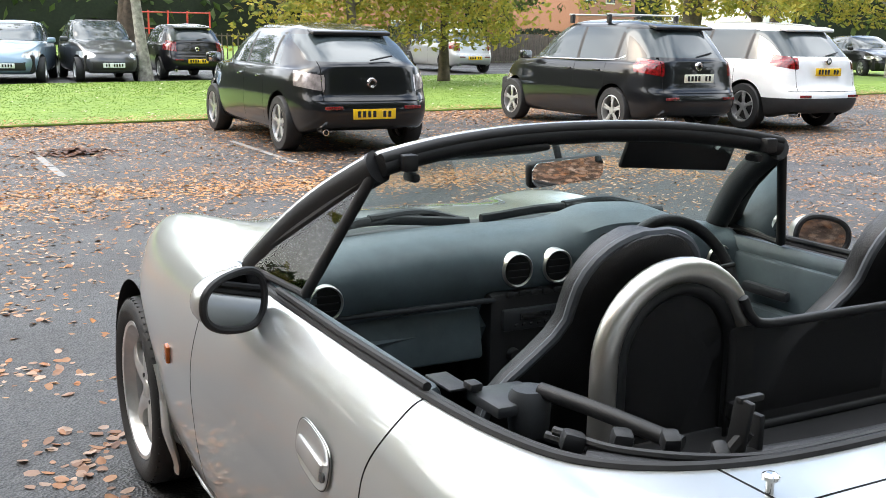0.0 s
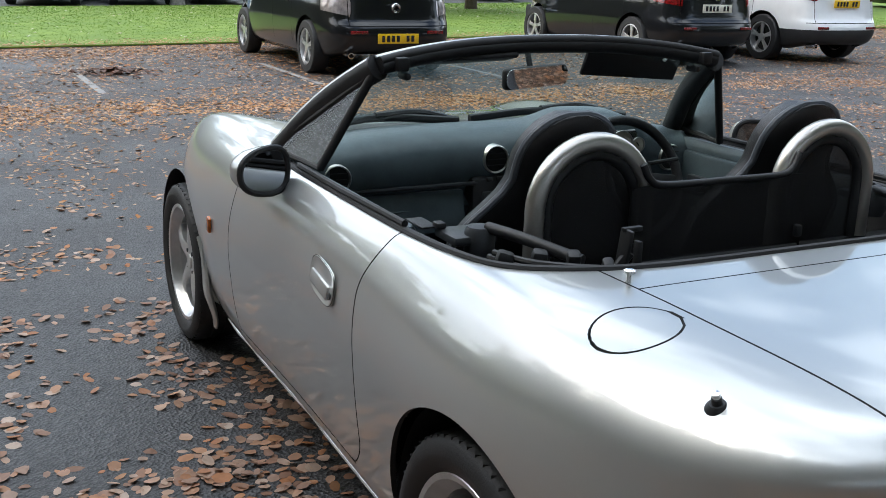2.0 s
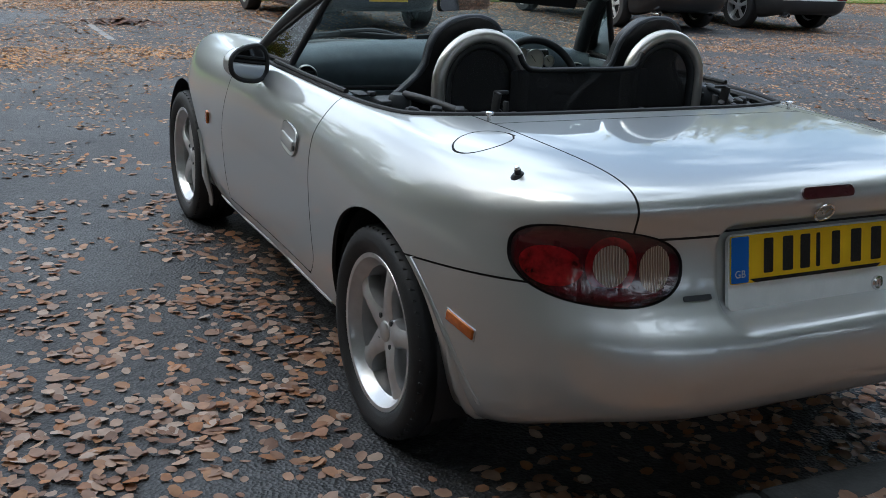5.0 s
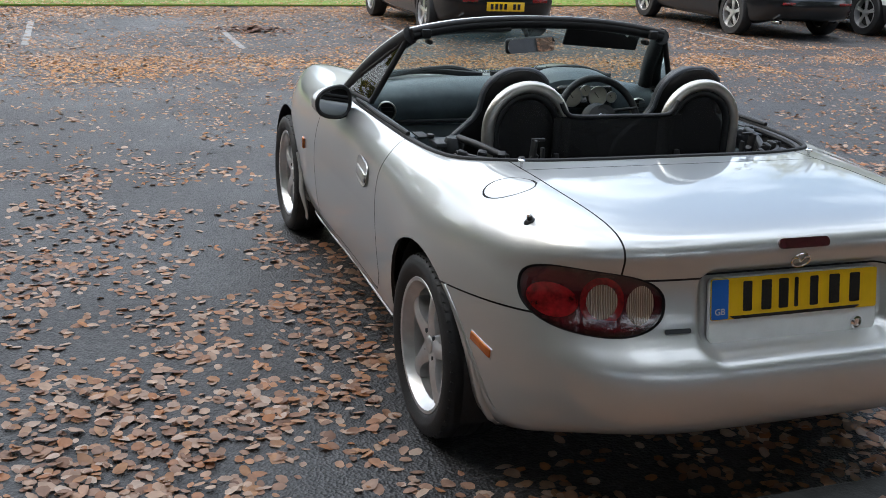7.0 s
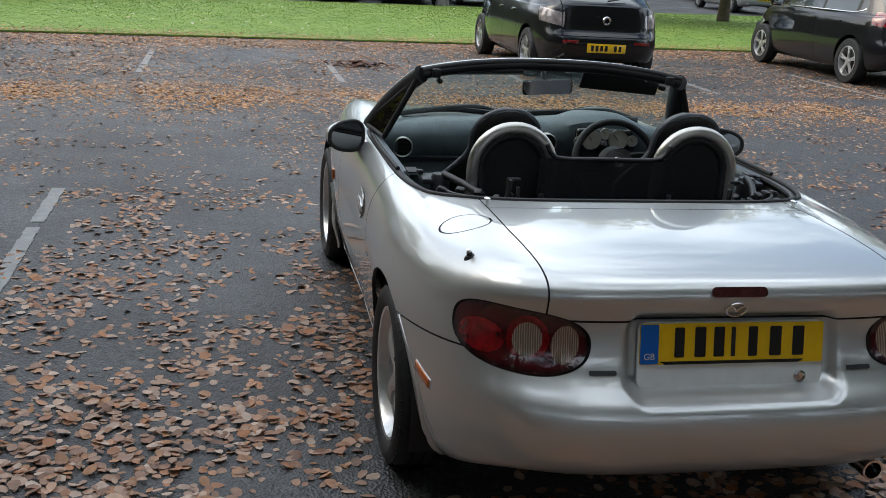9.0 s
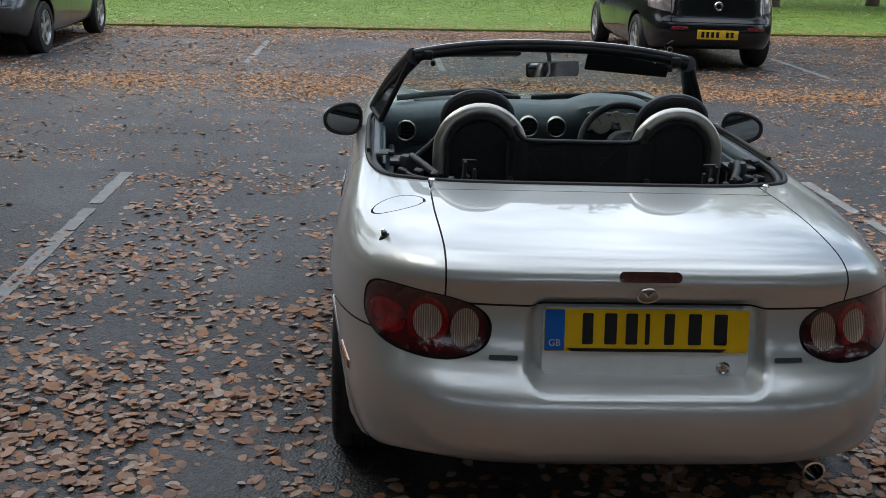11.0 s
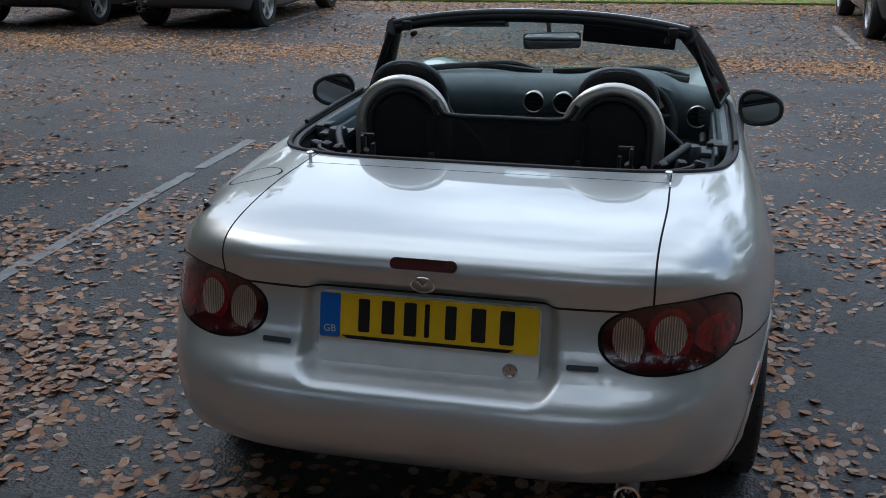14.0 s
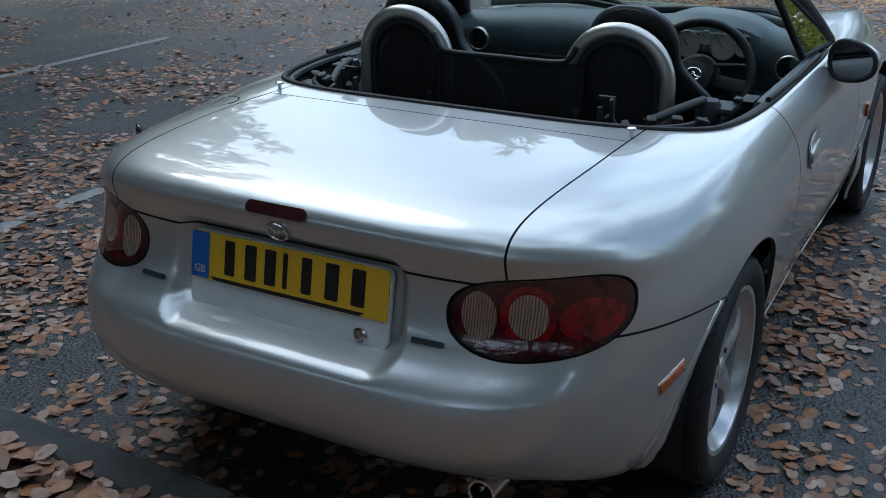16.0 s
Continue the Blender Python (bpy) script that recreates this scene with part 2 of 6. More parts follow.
def tube(path, radius, segs=10, flat=1.0, up=(0, 0, 1), radii=None, closed=False):
    bm = bmesh.new()
    rows = []
    n = len(path)
    for i, p in enumerate(path):
        if closed:
            d = Vector(path[(i + 1) % n]) - Vector(path[i - 1])
        else:
            d = Vector(path[min(i + 1, n - 1)]) - Vector(path[max(i - 1, 0)])
        d.normalize()
        s = d.cross(Vector(up))
        s = s.normalized() if s.length > 1e-4 else Vector((1, 0, 0))
        u = s.cross(d)
        r = radii[i] if radii else radius
        rows.append([bm.verts.new(Vector(p) + s * (r * math.cos(2 * math.pi * k / segs)) + u * (r * flat * math.sin(2 * math.pi * k / segs))) for k in range(segs)])
    pairs = list(zip(rows, rows[1:])) + ([(rows[-1], rows[0])] if closed else [])
    for a, b in pairs:
        for k in range(segs):
            j = (k + 1) % segs
            bm.faces.new((a[k], a[j], b[j], b[k]))
    if not closed:
        bm.faces.new(rows[0][::-1])
        bm.faces.new(rows[-1])
    bmesh.ops.recalc_face_normals(bm, faces=bm.faces)
    return bm


def slab(outline, thick, plane="xz", at=0.0, bevel=0.0):
    """A flat plate: outline points in the plane, thick along the third axis."""
    bm = bmesh.new()
    def put(a, b, c):
        return {"xz": (a, c, b), "xy": (a, b, c), "yz": (c, a, b)}[plane]
    lo = [bm.verts.new(put(a, b, at)) for a, b in outline]
    hi = [bm.verts.new(put(a, b, at + thick)) for a, b in outline]
    bm.faces.new(lo)
    bm.faces.new(hi[::-1])
    n = len(outline)
    for i in range(n):
        j = (i + 1) % n
        bm.faces.new((lo[j], lo[i], hi[i], hi[j]))
    bmesh.ops.recalc_face_normals(bm, faces=bm.faces)
    if bevel:
        es = [e for e in bm.edges if len(e.link_faces) == 2 and all(len(f.verts) != 4 or n == 4 for f in e.link_faces) is False]
        bmesh.ops.bevel(bm, geom=es, offset=bevel, segments=2, affect="EDGES")
    return bm


def rounded(w, h, r, n=5, cx=0.0, cy=0.0):
    pts = []
    for sx, sy, a0 in ((1, 1, 0), (-1, 1, 90), (-1, -1, 180), (1, -1, 270)):
        for i in range(n + 1):
            a = radians(a0 + 90 * i / n)
            pts.append((cx + sx * (w / 2 - r) + r * math.cos(a), cy + sy * (h / 2 - r) + r * math.sin(a)))
    return pts


def ssin(t):
    t = min(1.0, max(0.0, t))
    return t * t * (3 - 2 * t)


# ---- car shells ----
def spline(rows, count, power=1.0):
    """Rows of ring numbers, blended smoothly into count rows."""
    rows = np.array(rows, float)
    n = len(rows)
    ext = np.vstack([2 * rows[0] - rows[1], rows, 2 * rows[-1] - rows[-2]])
    out = []
    for u in np.linspace(0, n - 1, count):
        i = min(int(u), n - 2)
        t = u - i
        a, b, c, d = ext[i], ext[i + 1], ext[i + 2], ext[i + 3]
        # B-spline and interpolation averaged: soft, without overshoot
        cr = 0.5 * (2 * b + (c - a) * t + (2 * a - 5 * b + 4 * c - d) * t * t + (3 * b - a - 3 * c + d) * t ** 3)
        bs = ((1 - t) ** 3 * a + (3 * t ** 3 - 6 * t * t + 4) * b + (-3 * t ** 3 + 3 * t * t + 3 * t + 1) * c + t ** 3 * d) / 6
        out.append(0.6 * cr + 0.4 * bs)
    return np.array(out)


def shell(rings, yc, across, up, dense_rear=2.0, shape=None):
    """Right half of a car's skin. Each ring, from the sill to the top: z at the rear, side and front, half width, rear y, front y, and the squareness
    of its rear and front corners. Returns a bmesh with its normals in a layer."""
    R = spline(rings, up)
    mid = R[up // 2]
    th = np.linspace(-math.pi / 2, math.pi / 2, 1500)
    def plan(r, a):
        s, c = np.sin(a), np.abs(np.cos(a))
        n = np.where(s < 0, r[6], r[7])
        x = r[3] * c ** (2 / n)
        y = np.where(s < 0, yc - (yc - r[4]) * np.abs(s) ** (2 / n), yc + (r[5] - yc) * np.abs(s) ** (2 / n))
        return x, y
    x, y = plan(mid, th)
    w = np.hypot(np.diff(x), np.diff(y)) * np.where(y[1:] < yc - 0.72 * (yc - mid[4]), dense_rear, 1.0)
    L = np.concatenate([[0], np.cumsum(w)])
    a = np.interp(np.linspace(0, L[-1], across), L, th)
    a[0], a[-1] = -math.pi / 2, math.pi / 2
    co = np.zeros((up, across, 3))
    for i, r in enumerate(R):
        x, y = plan(r, a)
        s = np.sin(a)
        t = np.clip((np.abs(s) - 0.55) / 0.43, 0, 1)
        t = t * t * (3 - 2 * t)
        z = np.where(s < 0, r[1] + (r[0] - r[1]) * t, r[1] + (r[2] - r[1]) * t)
        co[i, :, 0], co[i, :, 1], co[i, :, 2] = x, y, z
    co[:, 0, 0] = 0
    co[:, -1, 0] = 0
    if shape:
        co = shape(co)
    du, dv = np.gradient(co, axis=1), np.gradient(co, axis=0)
    nn = np.cross(du, dv)
    nn /= np.linalg.norm(nn, axis=2, keepdims=True) + 1e-12
    nn[:, 0, 0] = 0
    nn[:, -1, 0] = 0
    nn /= np.linalg.norm(nn, axis=2, keepdims=True) + 1e-12
    bm = bmesh.new()
    lay = bm.verts.layers.float_vector.new("nrm")
    grid = []
    for i in range(up):
        row = []
        for j in range(across):
            v = bm.verts.new(co[i, j])
            v[lay] = Vector(nn[i, j])
            row.append(v)
        grid.append(row)
    for i in range(up - 1):
        for j in range(across - 1):
            bm.faces.new((grid[i][j], grid[i][j + 1], grid[i + 1][j + 1], grid[i + 1][j]))
    return bm


def cut(bm, f, keep=None):
    """Splits the faces along f = 0."""
    lay = bm.verts.layers.float_vector["nrm"]
    val = {v: (f(v.co) or 1e-9) for v in bm.verts}
    fresh = set()
    for e in [e for e in bm.edges if val[e.verts[0]] * val[e.verts[1]] < 0]:
        a, b = e.verts
        if keep and not keep((a.co + b.co) / 2):
            continue
        t = val[a] / (val[a] - val[b])
        t = min(0.98, max(0.02, t))
        n = a[lay].lerp(b[lay], t)
        _, v = bmesh.utils.edge_split(e, a, t)
        v[lay] = n
        fresh.add(v)
    todo = set()
    for v in fresh:
        todo.update(v.link_faces)
    for fc in todo:
        vs = [v for v in fc.verts if v in fresh]
        if len(vs) == 2:
            try:
                bmesh.utils.face_split(fc, vs[0], vs[1])
            except ValueError:
                pass


def groove(bm, f, g, keep=None):
    """Cuts a gap of half width g along f = 0 out of the skin."""
    cut(bm, lambda c: f(c) - g, keep)
    cut(bm, lambda c: f(c) + g, keep)
    dead = [fc for fc in bm.faces if abs(f(fc.calc_center_median())) < g and (not keep or keep(fc.calc_center_median()))]
    bmesh.ops.delete(bm, geom=dead, context="FACES")


def panels(bm, which):
    """Faces of a skin, sorted by which(centre) into lists of (corners, normals)."""
    lay = bm.verts.layers.float_vector["nrm"]
    out = {}
    for fc in bm.faces:
        out.setdefault(which(fc.calc_center_median()), []).append([(v.co.copy(), v[lay].copy()) for v in fc.verts])
    return out


def panel(name, faces, mat, parent, side="both", lip=0.012, label="", lift=0.0):
    """One panel from skin faces: side is right, left or both (welded on the middle line); the border is turned in by lip."""
    index, co, nr, fs = {}, [], [], []
    def vid(c, n, sx):
        key = (round(sx * c[0], 5) + 0.0, round(c[1], 5), round(c[2], 5))
        if key not in index:
            index[key] = len(co)
            m = Vector((sx * n[0], n[1], n[2])).normalized()
            co.append((sx * c[0] + m[0] * lift, c[1] + m[1] * lift, c[2] + m[2] * lift))
            nr.append(m)
        return index[key]
    for sx in ((1, -1) if side == "both" else ((1,) if side == "right" else (-1,))):
        for fc in faces:
            ids = [vid(c, n, sx) for c, n in fc]
            if len(set(ids)) == len(ids):
                fs.append(ids if sx > 0 else ids[::-1])
    skin_count = len(fs)
    edges = {}
    for ids in fs:
        for a, b in zip(ids, ids[1:] + ids[:1]):
            edges[(a, b)] = edges.get((a, b), 0) + 1
    if lip:
        inner = {}
        for (a, b) in list(edges):
            if (b, a) not in edges:
                quad = []
                for k in (b, a):
                    key = (k, "o")
                    if key not in inner:
                        p = Vector(co[k])
                        inner[key] = len(co)
                        co.append(tuple(p))
                        nr.append(nr[k])
                        inner[(k, "i")] = len(co)
                        co.append(tuple(p - nr[k] * lip))
                        nr.append(nr[k])
                    quad.append(k)
                fs.append([inner[(quad[0], "o")], inner[(quad[1], "o")], inner[(quad[1], "i")], inner[(quad[0], "i")]])
    me = bpy.data.meshes.new(name)
    me.from_pydata(co, [], fs)
    me.materials.append(mat)
    # turned-in border goes near-black: the gap's shade put into its colour
    me.materials.append(GAP)
    for i, p in enumerate(me.polygons):
        p.use_smooth = True
        p.material_index = 1 if i >= skin_count else 0
    me.normals_split_custom_set_from_vertices([tuple(n) for n in nr])
    ob = new(name, me)
    ob.parent = parent
    if label:
        ob["label"] = label
    return ob


# ---- the silver roadster: rear axle over the origin, nose towards +y ----
HUB_R, HUB_F, AXLE = 0.0, 2.265, 0.288
ARCH = 0.336

RINGS = [
    # z rear, side, front, half width, rear y, front y, corners rear and front
    (0.300, 0.185, 0.20, 0.700, -0.660, 2.90, 4.6, 3.0),
    (0.305, 0.205, 0.22, 0.755, -0.755, 3.00, 4.8, 3.0),
    (0.345, 0.270, 0.28, 0.782, -0.815, 3.06, 5.0, 3.0),
    (0.430, 0.360, 0.37, 0.800, -0.842, 3.09, 5.0, 3.0),
    (0.515, 0.470, 0.46, 0.811, -0.830, 3.09, 5.0, 3.0),
    (0.566, 0.560, 0.53, 0.816, -0.772, 3.07, 5.2, 3.0),
    (0.612, 0.630, 0.58, 0.815, -0.738, 3.04, 5.3, 3.0),
    (0.720, 0.690, 0.61, 0.808, -0.716, 3.00, 5.3, 3.0),
    (0.790, 0.745, 0.64, 0.795, -0.738, 2.94, 5.2, 3.0),
    (0.832, 0.790, 0.68, 0.775, -0.700, 2.84, 5.0, 3.0),
    (0.853, 0.820, 0.75, 0.755, -0.560, 2.60, 5.0, 3.2),
    (0.862, 0.838, 0.83, 0.738, -0.290, 2.15, 5.2, 3.6),
    (0.860, 0.846, 0.875, 0.722, 0.005, 1.50, 5.6, 4.2),
]


def roadster_shape(co):
    x, y, z = co[..., 0], co[..., 1], co[..., 2]
    # waisted between the wheels, fuller over them
    low = np.clip((0.80 - z) / 0.25, 0, 1)
    waist = np.exp(-((y - 1.10) / 0.62) ** 2)
    x *= 1 - 0.022 * waist * low
    for hub in (HUB_R, HUB_F):
        x *= 1 + 0.022 * np.exp(-((y - hub) / 0.36) ** 2) * np.exp(-((z - 0.60) / 0.16) ** 2)
    # front wings stand above the bonnet
    z += 0.035 * np.exp(-((y - 2.15) / 0.45) ** 2) * np.exp(-((x - 0.62) / 0.12) ** 2)
    # flat recess for the number plate
    qx, qz = np.abs(x) - (0.294 - 0.045), np.abs(z - 0.638) - (0.098 - 0.045)
    d = np.hypot(np.maximum(qx, 0), np.maximum(qz, 0)) + np.minimum(np.maximum(qx, qz), 0) - 0.045
    w = np.clip(0.5 - d / (0.022 + 0.025 * np.clip((0.60 - z) / 0.04, 0, 1)), 0, 1)
    w = w * w * (3 - 2 * w) * (y < -0.5)
    flat = -0.692 - 0.19 * (0.715 - z)
    y += w * np.maximum(0, flat - y)
    return co


def lamp(c, grow=0.0):
    """Below nought inside the outline of the rear lamp."""
    p = c[0] + 0.5 * (c[1] + 0.70)
    u = (p - 0.592) / (0.207 + grow)
    v = (c[2] - 0.6635 - 0.05 * (p - 0.592)) / (0.0795 + grow)
    return (abs(u) ** 2.7 + abs(v) ** 2.5) ** (1 / 2.6) - 1 if c[1] < -0.2 else 1.0


def lamp_disc(c, p0, z0, rx, rz):
    p = c[0] + 0.5 * (c[1] + 0.70)
    return math.hypot((p - p0) / rx, (c[2] - z0) / rz) - 1 if c[1] < -0.2 else 1.0


def lid(c):
    return abs(c[0]) - (0.522 - 0.014 * ssin((-0.25 - c[1]) / 0.45))


def door_rear(c):
    return c[1] - 0.505 + 0.05 * ssin((c[2] - 0.70) / 0.15) - 0.075 * min(1.0, max(0.0, (0.37 - c[2]) / 0.10)) ** 2


def door_front(c):
    return c[1] - 1.545 + 0.10 * ssin((c[2] - 0.50) / 0.30)


def door_low(c):
    return c[2] - 0.268


def bumper_line(c):
    return c[2] - (0.585 - 0.11 * (c[1] + 0.34))


car = thing("sports_car", "silver two-seat convertible with its roof down, parked over fallen leaves", "car")

skin = shell(RINGS, 1.0, 250, 96, 2.2, roadster_shape)
for hub in (HUB_R, HUB_F):
    ring = lambda c, hub=hub: math.hypot(c[1] - hub, (c[2] - AXLE - 0.005) * 1.0) - ARCH
    cut(skin, ring, lambda c: c[0] > 0.5 and c[2] < 0.75)
    bmesh.ops.delete(skin, geom=[f for f in skin.faces if ring(f.calc_center_median()) < 0 and f.calc_center_median()[0] > 0.5], context="FACES")
groove(skin, lambda c: lamp(c) * 0.10, 0.0022)
cut(skin, lambda c: lamp(c, -0.012))
cut(skin, lambda c: lamp_disc(c, 0.560, 0.666, 0.044, 0.044), lambda c: lamp(c) < 0)
cut(skin, lambda c: lamp_disc(c, 0.453, 0.660, 0.039, 0.049), lambda c: lamp(c) < 0)
cut(skin, lambda c: lamp_disc(c, 0.560, 0.666, 0.062, 0.062), lambda c: lamp(c) < 0)
cut(skin, lambda c: lamp_disc(c, 0.700, 0.655, 0.075, 0.042), lambda c: lamp(c) < 0)
on_tail = lambda c: c[1] < 0.1 and c[2] > 0.70 and lamp(c) > 0
groove(skin, lid, 0.0024, lambda c: on_tail(c) and c[2] > 0.716)
groove(skin, lambda c: c[2] - 0.722, 0.0028, lambda c: c[1] < -0.5 and lid(c) < 0.0 and lamp(c) > 0 and c[2] < 0.74)
groove(skin, lambda c: c[1] + 0.088, 0.0022, lambda c: lid(c) < 0 and c[2] > 0.8)
groove(skin, bumper_line, 0.0026, lambda c: -0.62 < c[1] < -0.05 and c[0] > 0.5 and lamp(c) > 0.0)
in_door = lambda c: 0.40 < c[1] < 1.60 and c[0] > 0.5
groove(skin, door_rear, 0.0026, lambda c: in_door(c) and c[2] > 0.27)
groove(skin, door_front, 0.0026, lambda c: in_door(c) and c[2] > 0.27)
groove(skin, door_low, 0.0024, lambda c: in_door(c) and door_rear(c) > 0 and door_front(c) < 0)


def which(c):
    if lamp(c) < 0:
        if lamp_disc(c, 0.560, 0.666, 0.044, 0.044) < 0:
            return "reversing_lens"
        if lamp_disc(c, 0.560, 0.666, 0.062, 0.062) < 0 and c[2] > 0.62:
            return "ring_lens"
        if lamp_disc(c, 0.453, 0.660, 0.039, 0.049) < 0:
            return "indicator_lens"
        if lamp(c, -0.012) > 0:
            return "lens_border"
        if lamp_disc(c, 0.700, 0.655, 0.075, 0.042) < 0:
            return "reflector_lens"
        return "lens"
    if lid(c) < 0 and c[1] < 0.1 and c[2] > 0.722:
        return "boot_lid" if c[1] < -0.088 else "deck_panel"
    if in_door(c) and door_rear(c) > 0 and door_front(c) < 0:
        return "door" if door_low(c) > 0 else "sill"
    if c[1] < -0.1 and bumper_line(c) < 0 or c[1] < -0.5 and c[2] < 0.722 and c[0] < 0.5:
        return "rear_bumper"
    if c[1] < 0.6:
        return "rear_wing"
    if c[1] > 2.3 and c[2] < 0.58:
        return "front_bumper"
    if c[0] > 0.56 or c[2] < 0.58:
        return "front_wing"
    return "bonnet"


P = panels(skin, which)
tail = [(v.co.copy(), v[skin.verts.layers.float_vector["nrm"]].copy()) for v in skin.verts if v.co.y < -0.5 and v.co.z > 0.5]
TAIL, TAIL_N = np.array([c for c, n in tail]), [n for c, n in tail]
flank = {}
lay = skin.verts.layers.float_vector["nrm"]
for v in skin.verts:
    if v.co.x > 0.45:
        flank[(v.co.y, v.co.z)] = (v.co.x, v[lay].copy())
skin.free()
FLANK = np.array(list(flank))
FLANK_X = list(flank.values())


def tail_at(x, z, proud=0.0):
    """A pose on the car's tail, its y axis pointing into the body."""
    near = np.argsort((TAIL[:, 0] - abs(x)) ** 2 + (TAIL[:, 2] - z) ** 2)[:3]
    y = float(TAIL[near, 1].mean())
    n = sum((TAIL_N[i] for i in near), Vector()).normalized()
    n.x = math.copysign(n.x, x) if abs(x) > 0.02 else 0.0
    side = Vector((0, 0, 1)).cross(-n).normalized() * -1
    up = side.cross(-n)
    m = Matrix((side, -n, up)).transposed().to_4x4()
    m.translation = Vector((x, y, z)) + n * proud
    return m


def skin_at(y, z, sx, proud=0.0):
    """A pose on the car's side, its x axis pointing outwards."""
    near = np.argsort((FLANK[:, 0] - y) ** 2 + (FLANK[:, 1] - z) ** 2)[:3]
    x = float(np.mean([FLANK_X[i][0] for i in near]))
    n = sum((FLANK_X[i][1] for i in near), Vector()).normalized()
    n.x *= sx
    side = n.cross(Vector((0, 0, 1))).normalized() * -1
    up = n.cross(side) * (1 if n.cross(side).z > 0 else -1)
    fwd = up.cross(n)
    m = Matrix((n, fwd, up)).transposed().to_4x4()
    m.translation = Vector((sx * x, y, z)) + n * proud
    return m


def hug(pts, sx, proud):
    return [tuple(skin_at(y, z, sx, proud).translation) for y, z in pts]
panel("boot_lid", P["boot_lid"], SILVER, car)
panel("deck_panel", P["deck_panel"], SILVER, car)
bumper = panel("rear_bumper", P["rear_bumper"], SILVER, car)
panel("bonnet", P["bonnet"], SILVER, car)
panel("front_bumper", P["front_bumper"], SILVER, car)
for side in ("left", "right"):
    sx = 1 if side == "right" else -1
    panel("front_wing", P["front_wing"], SILVER, car, side)
    panel("sill", P["sill"], SILVER, car, side)
    unit = panel("rear_lamp", P["lens"], LENS_RED, car, side, label="dark red oval rear lamp", lip=0.02)
    panel("lens_border", P["lens_border"], LENS_EDGE, unit, side)
    panel("reflector_lens", P["reflector_lens"], LENS_BRIGHT, unit, side, label="bright red lens")
    panel("reversing_lens", P["reversing_lens"], LENS_CLEAR, unit, side, label="clear ribbed round lens")
    panel("ring_lens", P["ring_lens"], LENS_BRIGHT, unit, side, label="bright red ring lens")
    panel("indicator_lens", P["indicator_lens"], LENS_CLEAR, unit, side, label="clear ribbed oval lens")

# the left rear wing carries the filler flap
wing_bm = bmesh.new()
lay = wing_bm.verts.layers.float_vector.new("nrm")
known = {}
for fc in P["rear_wing"]:
    ids = []
    for c, n in fc:
        key = (round(c[0], 5), round(c[1], 5), round(c[2], 5))
        if key not in known:
            known[key] = wing_bm.verts.new(c)
            known[key][lay] = n
        ids.append(known[key])
    if len(set(ids)) == len(ids):
        try:
            wing_bm.faces.new(ids)
        except ValueError:
            pass
flap = lambda c: (math.hypot((c[0] - 0.620) / 0.075, (c[1] + 0.215) / 0.070) - 1) * 0.066 if c[2] > 0.7 else 1.0
panel("rear_wing", P["rear_wing"], SILVER, car, "right")
groove(wing_bm, flap, 0.0022)
PW = panels(wing_bm, lambda c: "filler_flap" if flap(c) < 0 else "rear_wing")
wing_bm.free()
panel("rear_wing", PW["rear_wing"], SILVER, car, "left")
panel("filler_flap", PW["filler_flap"], SILVER, car, "left", label="round silver fuel filler flap")

door_parts = {}
for side in ("left", "right"):
    door_parts[side] = panel("door", P["door"], SILVER, car, side)

# black inner shell, added so that the shut lines read as deep shade
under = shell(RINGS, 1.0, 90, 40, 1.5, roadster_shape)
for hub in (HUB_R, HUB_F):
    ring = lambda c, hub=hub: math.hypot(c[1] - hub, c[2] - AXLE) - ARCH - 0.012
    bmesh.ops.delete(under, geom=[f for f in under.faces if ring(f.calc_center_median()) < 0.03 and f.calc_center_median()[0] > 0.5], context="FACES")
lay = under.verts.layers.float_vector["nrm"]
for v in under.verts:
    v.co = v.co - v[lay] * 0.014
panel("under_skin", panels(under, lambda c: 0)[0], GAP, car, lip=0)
under.free()

# inside of the wheel arches, and the floor pan
for hub in (HUB_R, HUB_F):
    for sx in (-1, 1):
        vs, fs = [], []
        n = 26
        for i in range(n + 1):
            a = math.pi * (i / n * 1.24 - 0.12)
            for xx in (0.775, 0.45):
                vs.append((sx * xx, hub + (ARCH + 0.004) * math.cos(a), AXLE + 0.005 + (ARCH + 0.004) * math.sin(a)))
        for i in range(n):
            fs.append((2 * i, 2 * i + 1, 2 * i + 3, 2 * i + 2))
        fs.append(tuple(2 * i + 1 for i in range(n + 1)))
        mesh("arch_liner", vs, fs, BLACK_PLASTIC, car)
part("floor_pan", merge(box((1.30, 1.45, 0.03), (0, 1.13, 0.21), 0.01), box((0.86, 0.6, 0.03), (0, 0.12, 0.24), 0.01), box((1.2, 0.36, 0.05), (0, -0.5, 0.34), 0.01), box((0.86, 0.7, 0.03), (0, 2.3, 0.22), 0.01)), GAP, car)


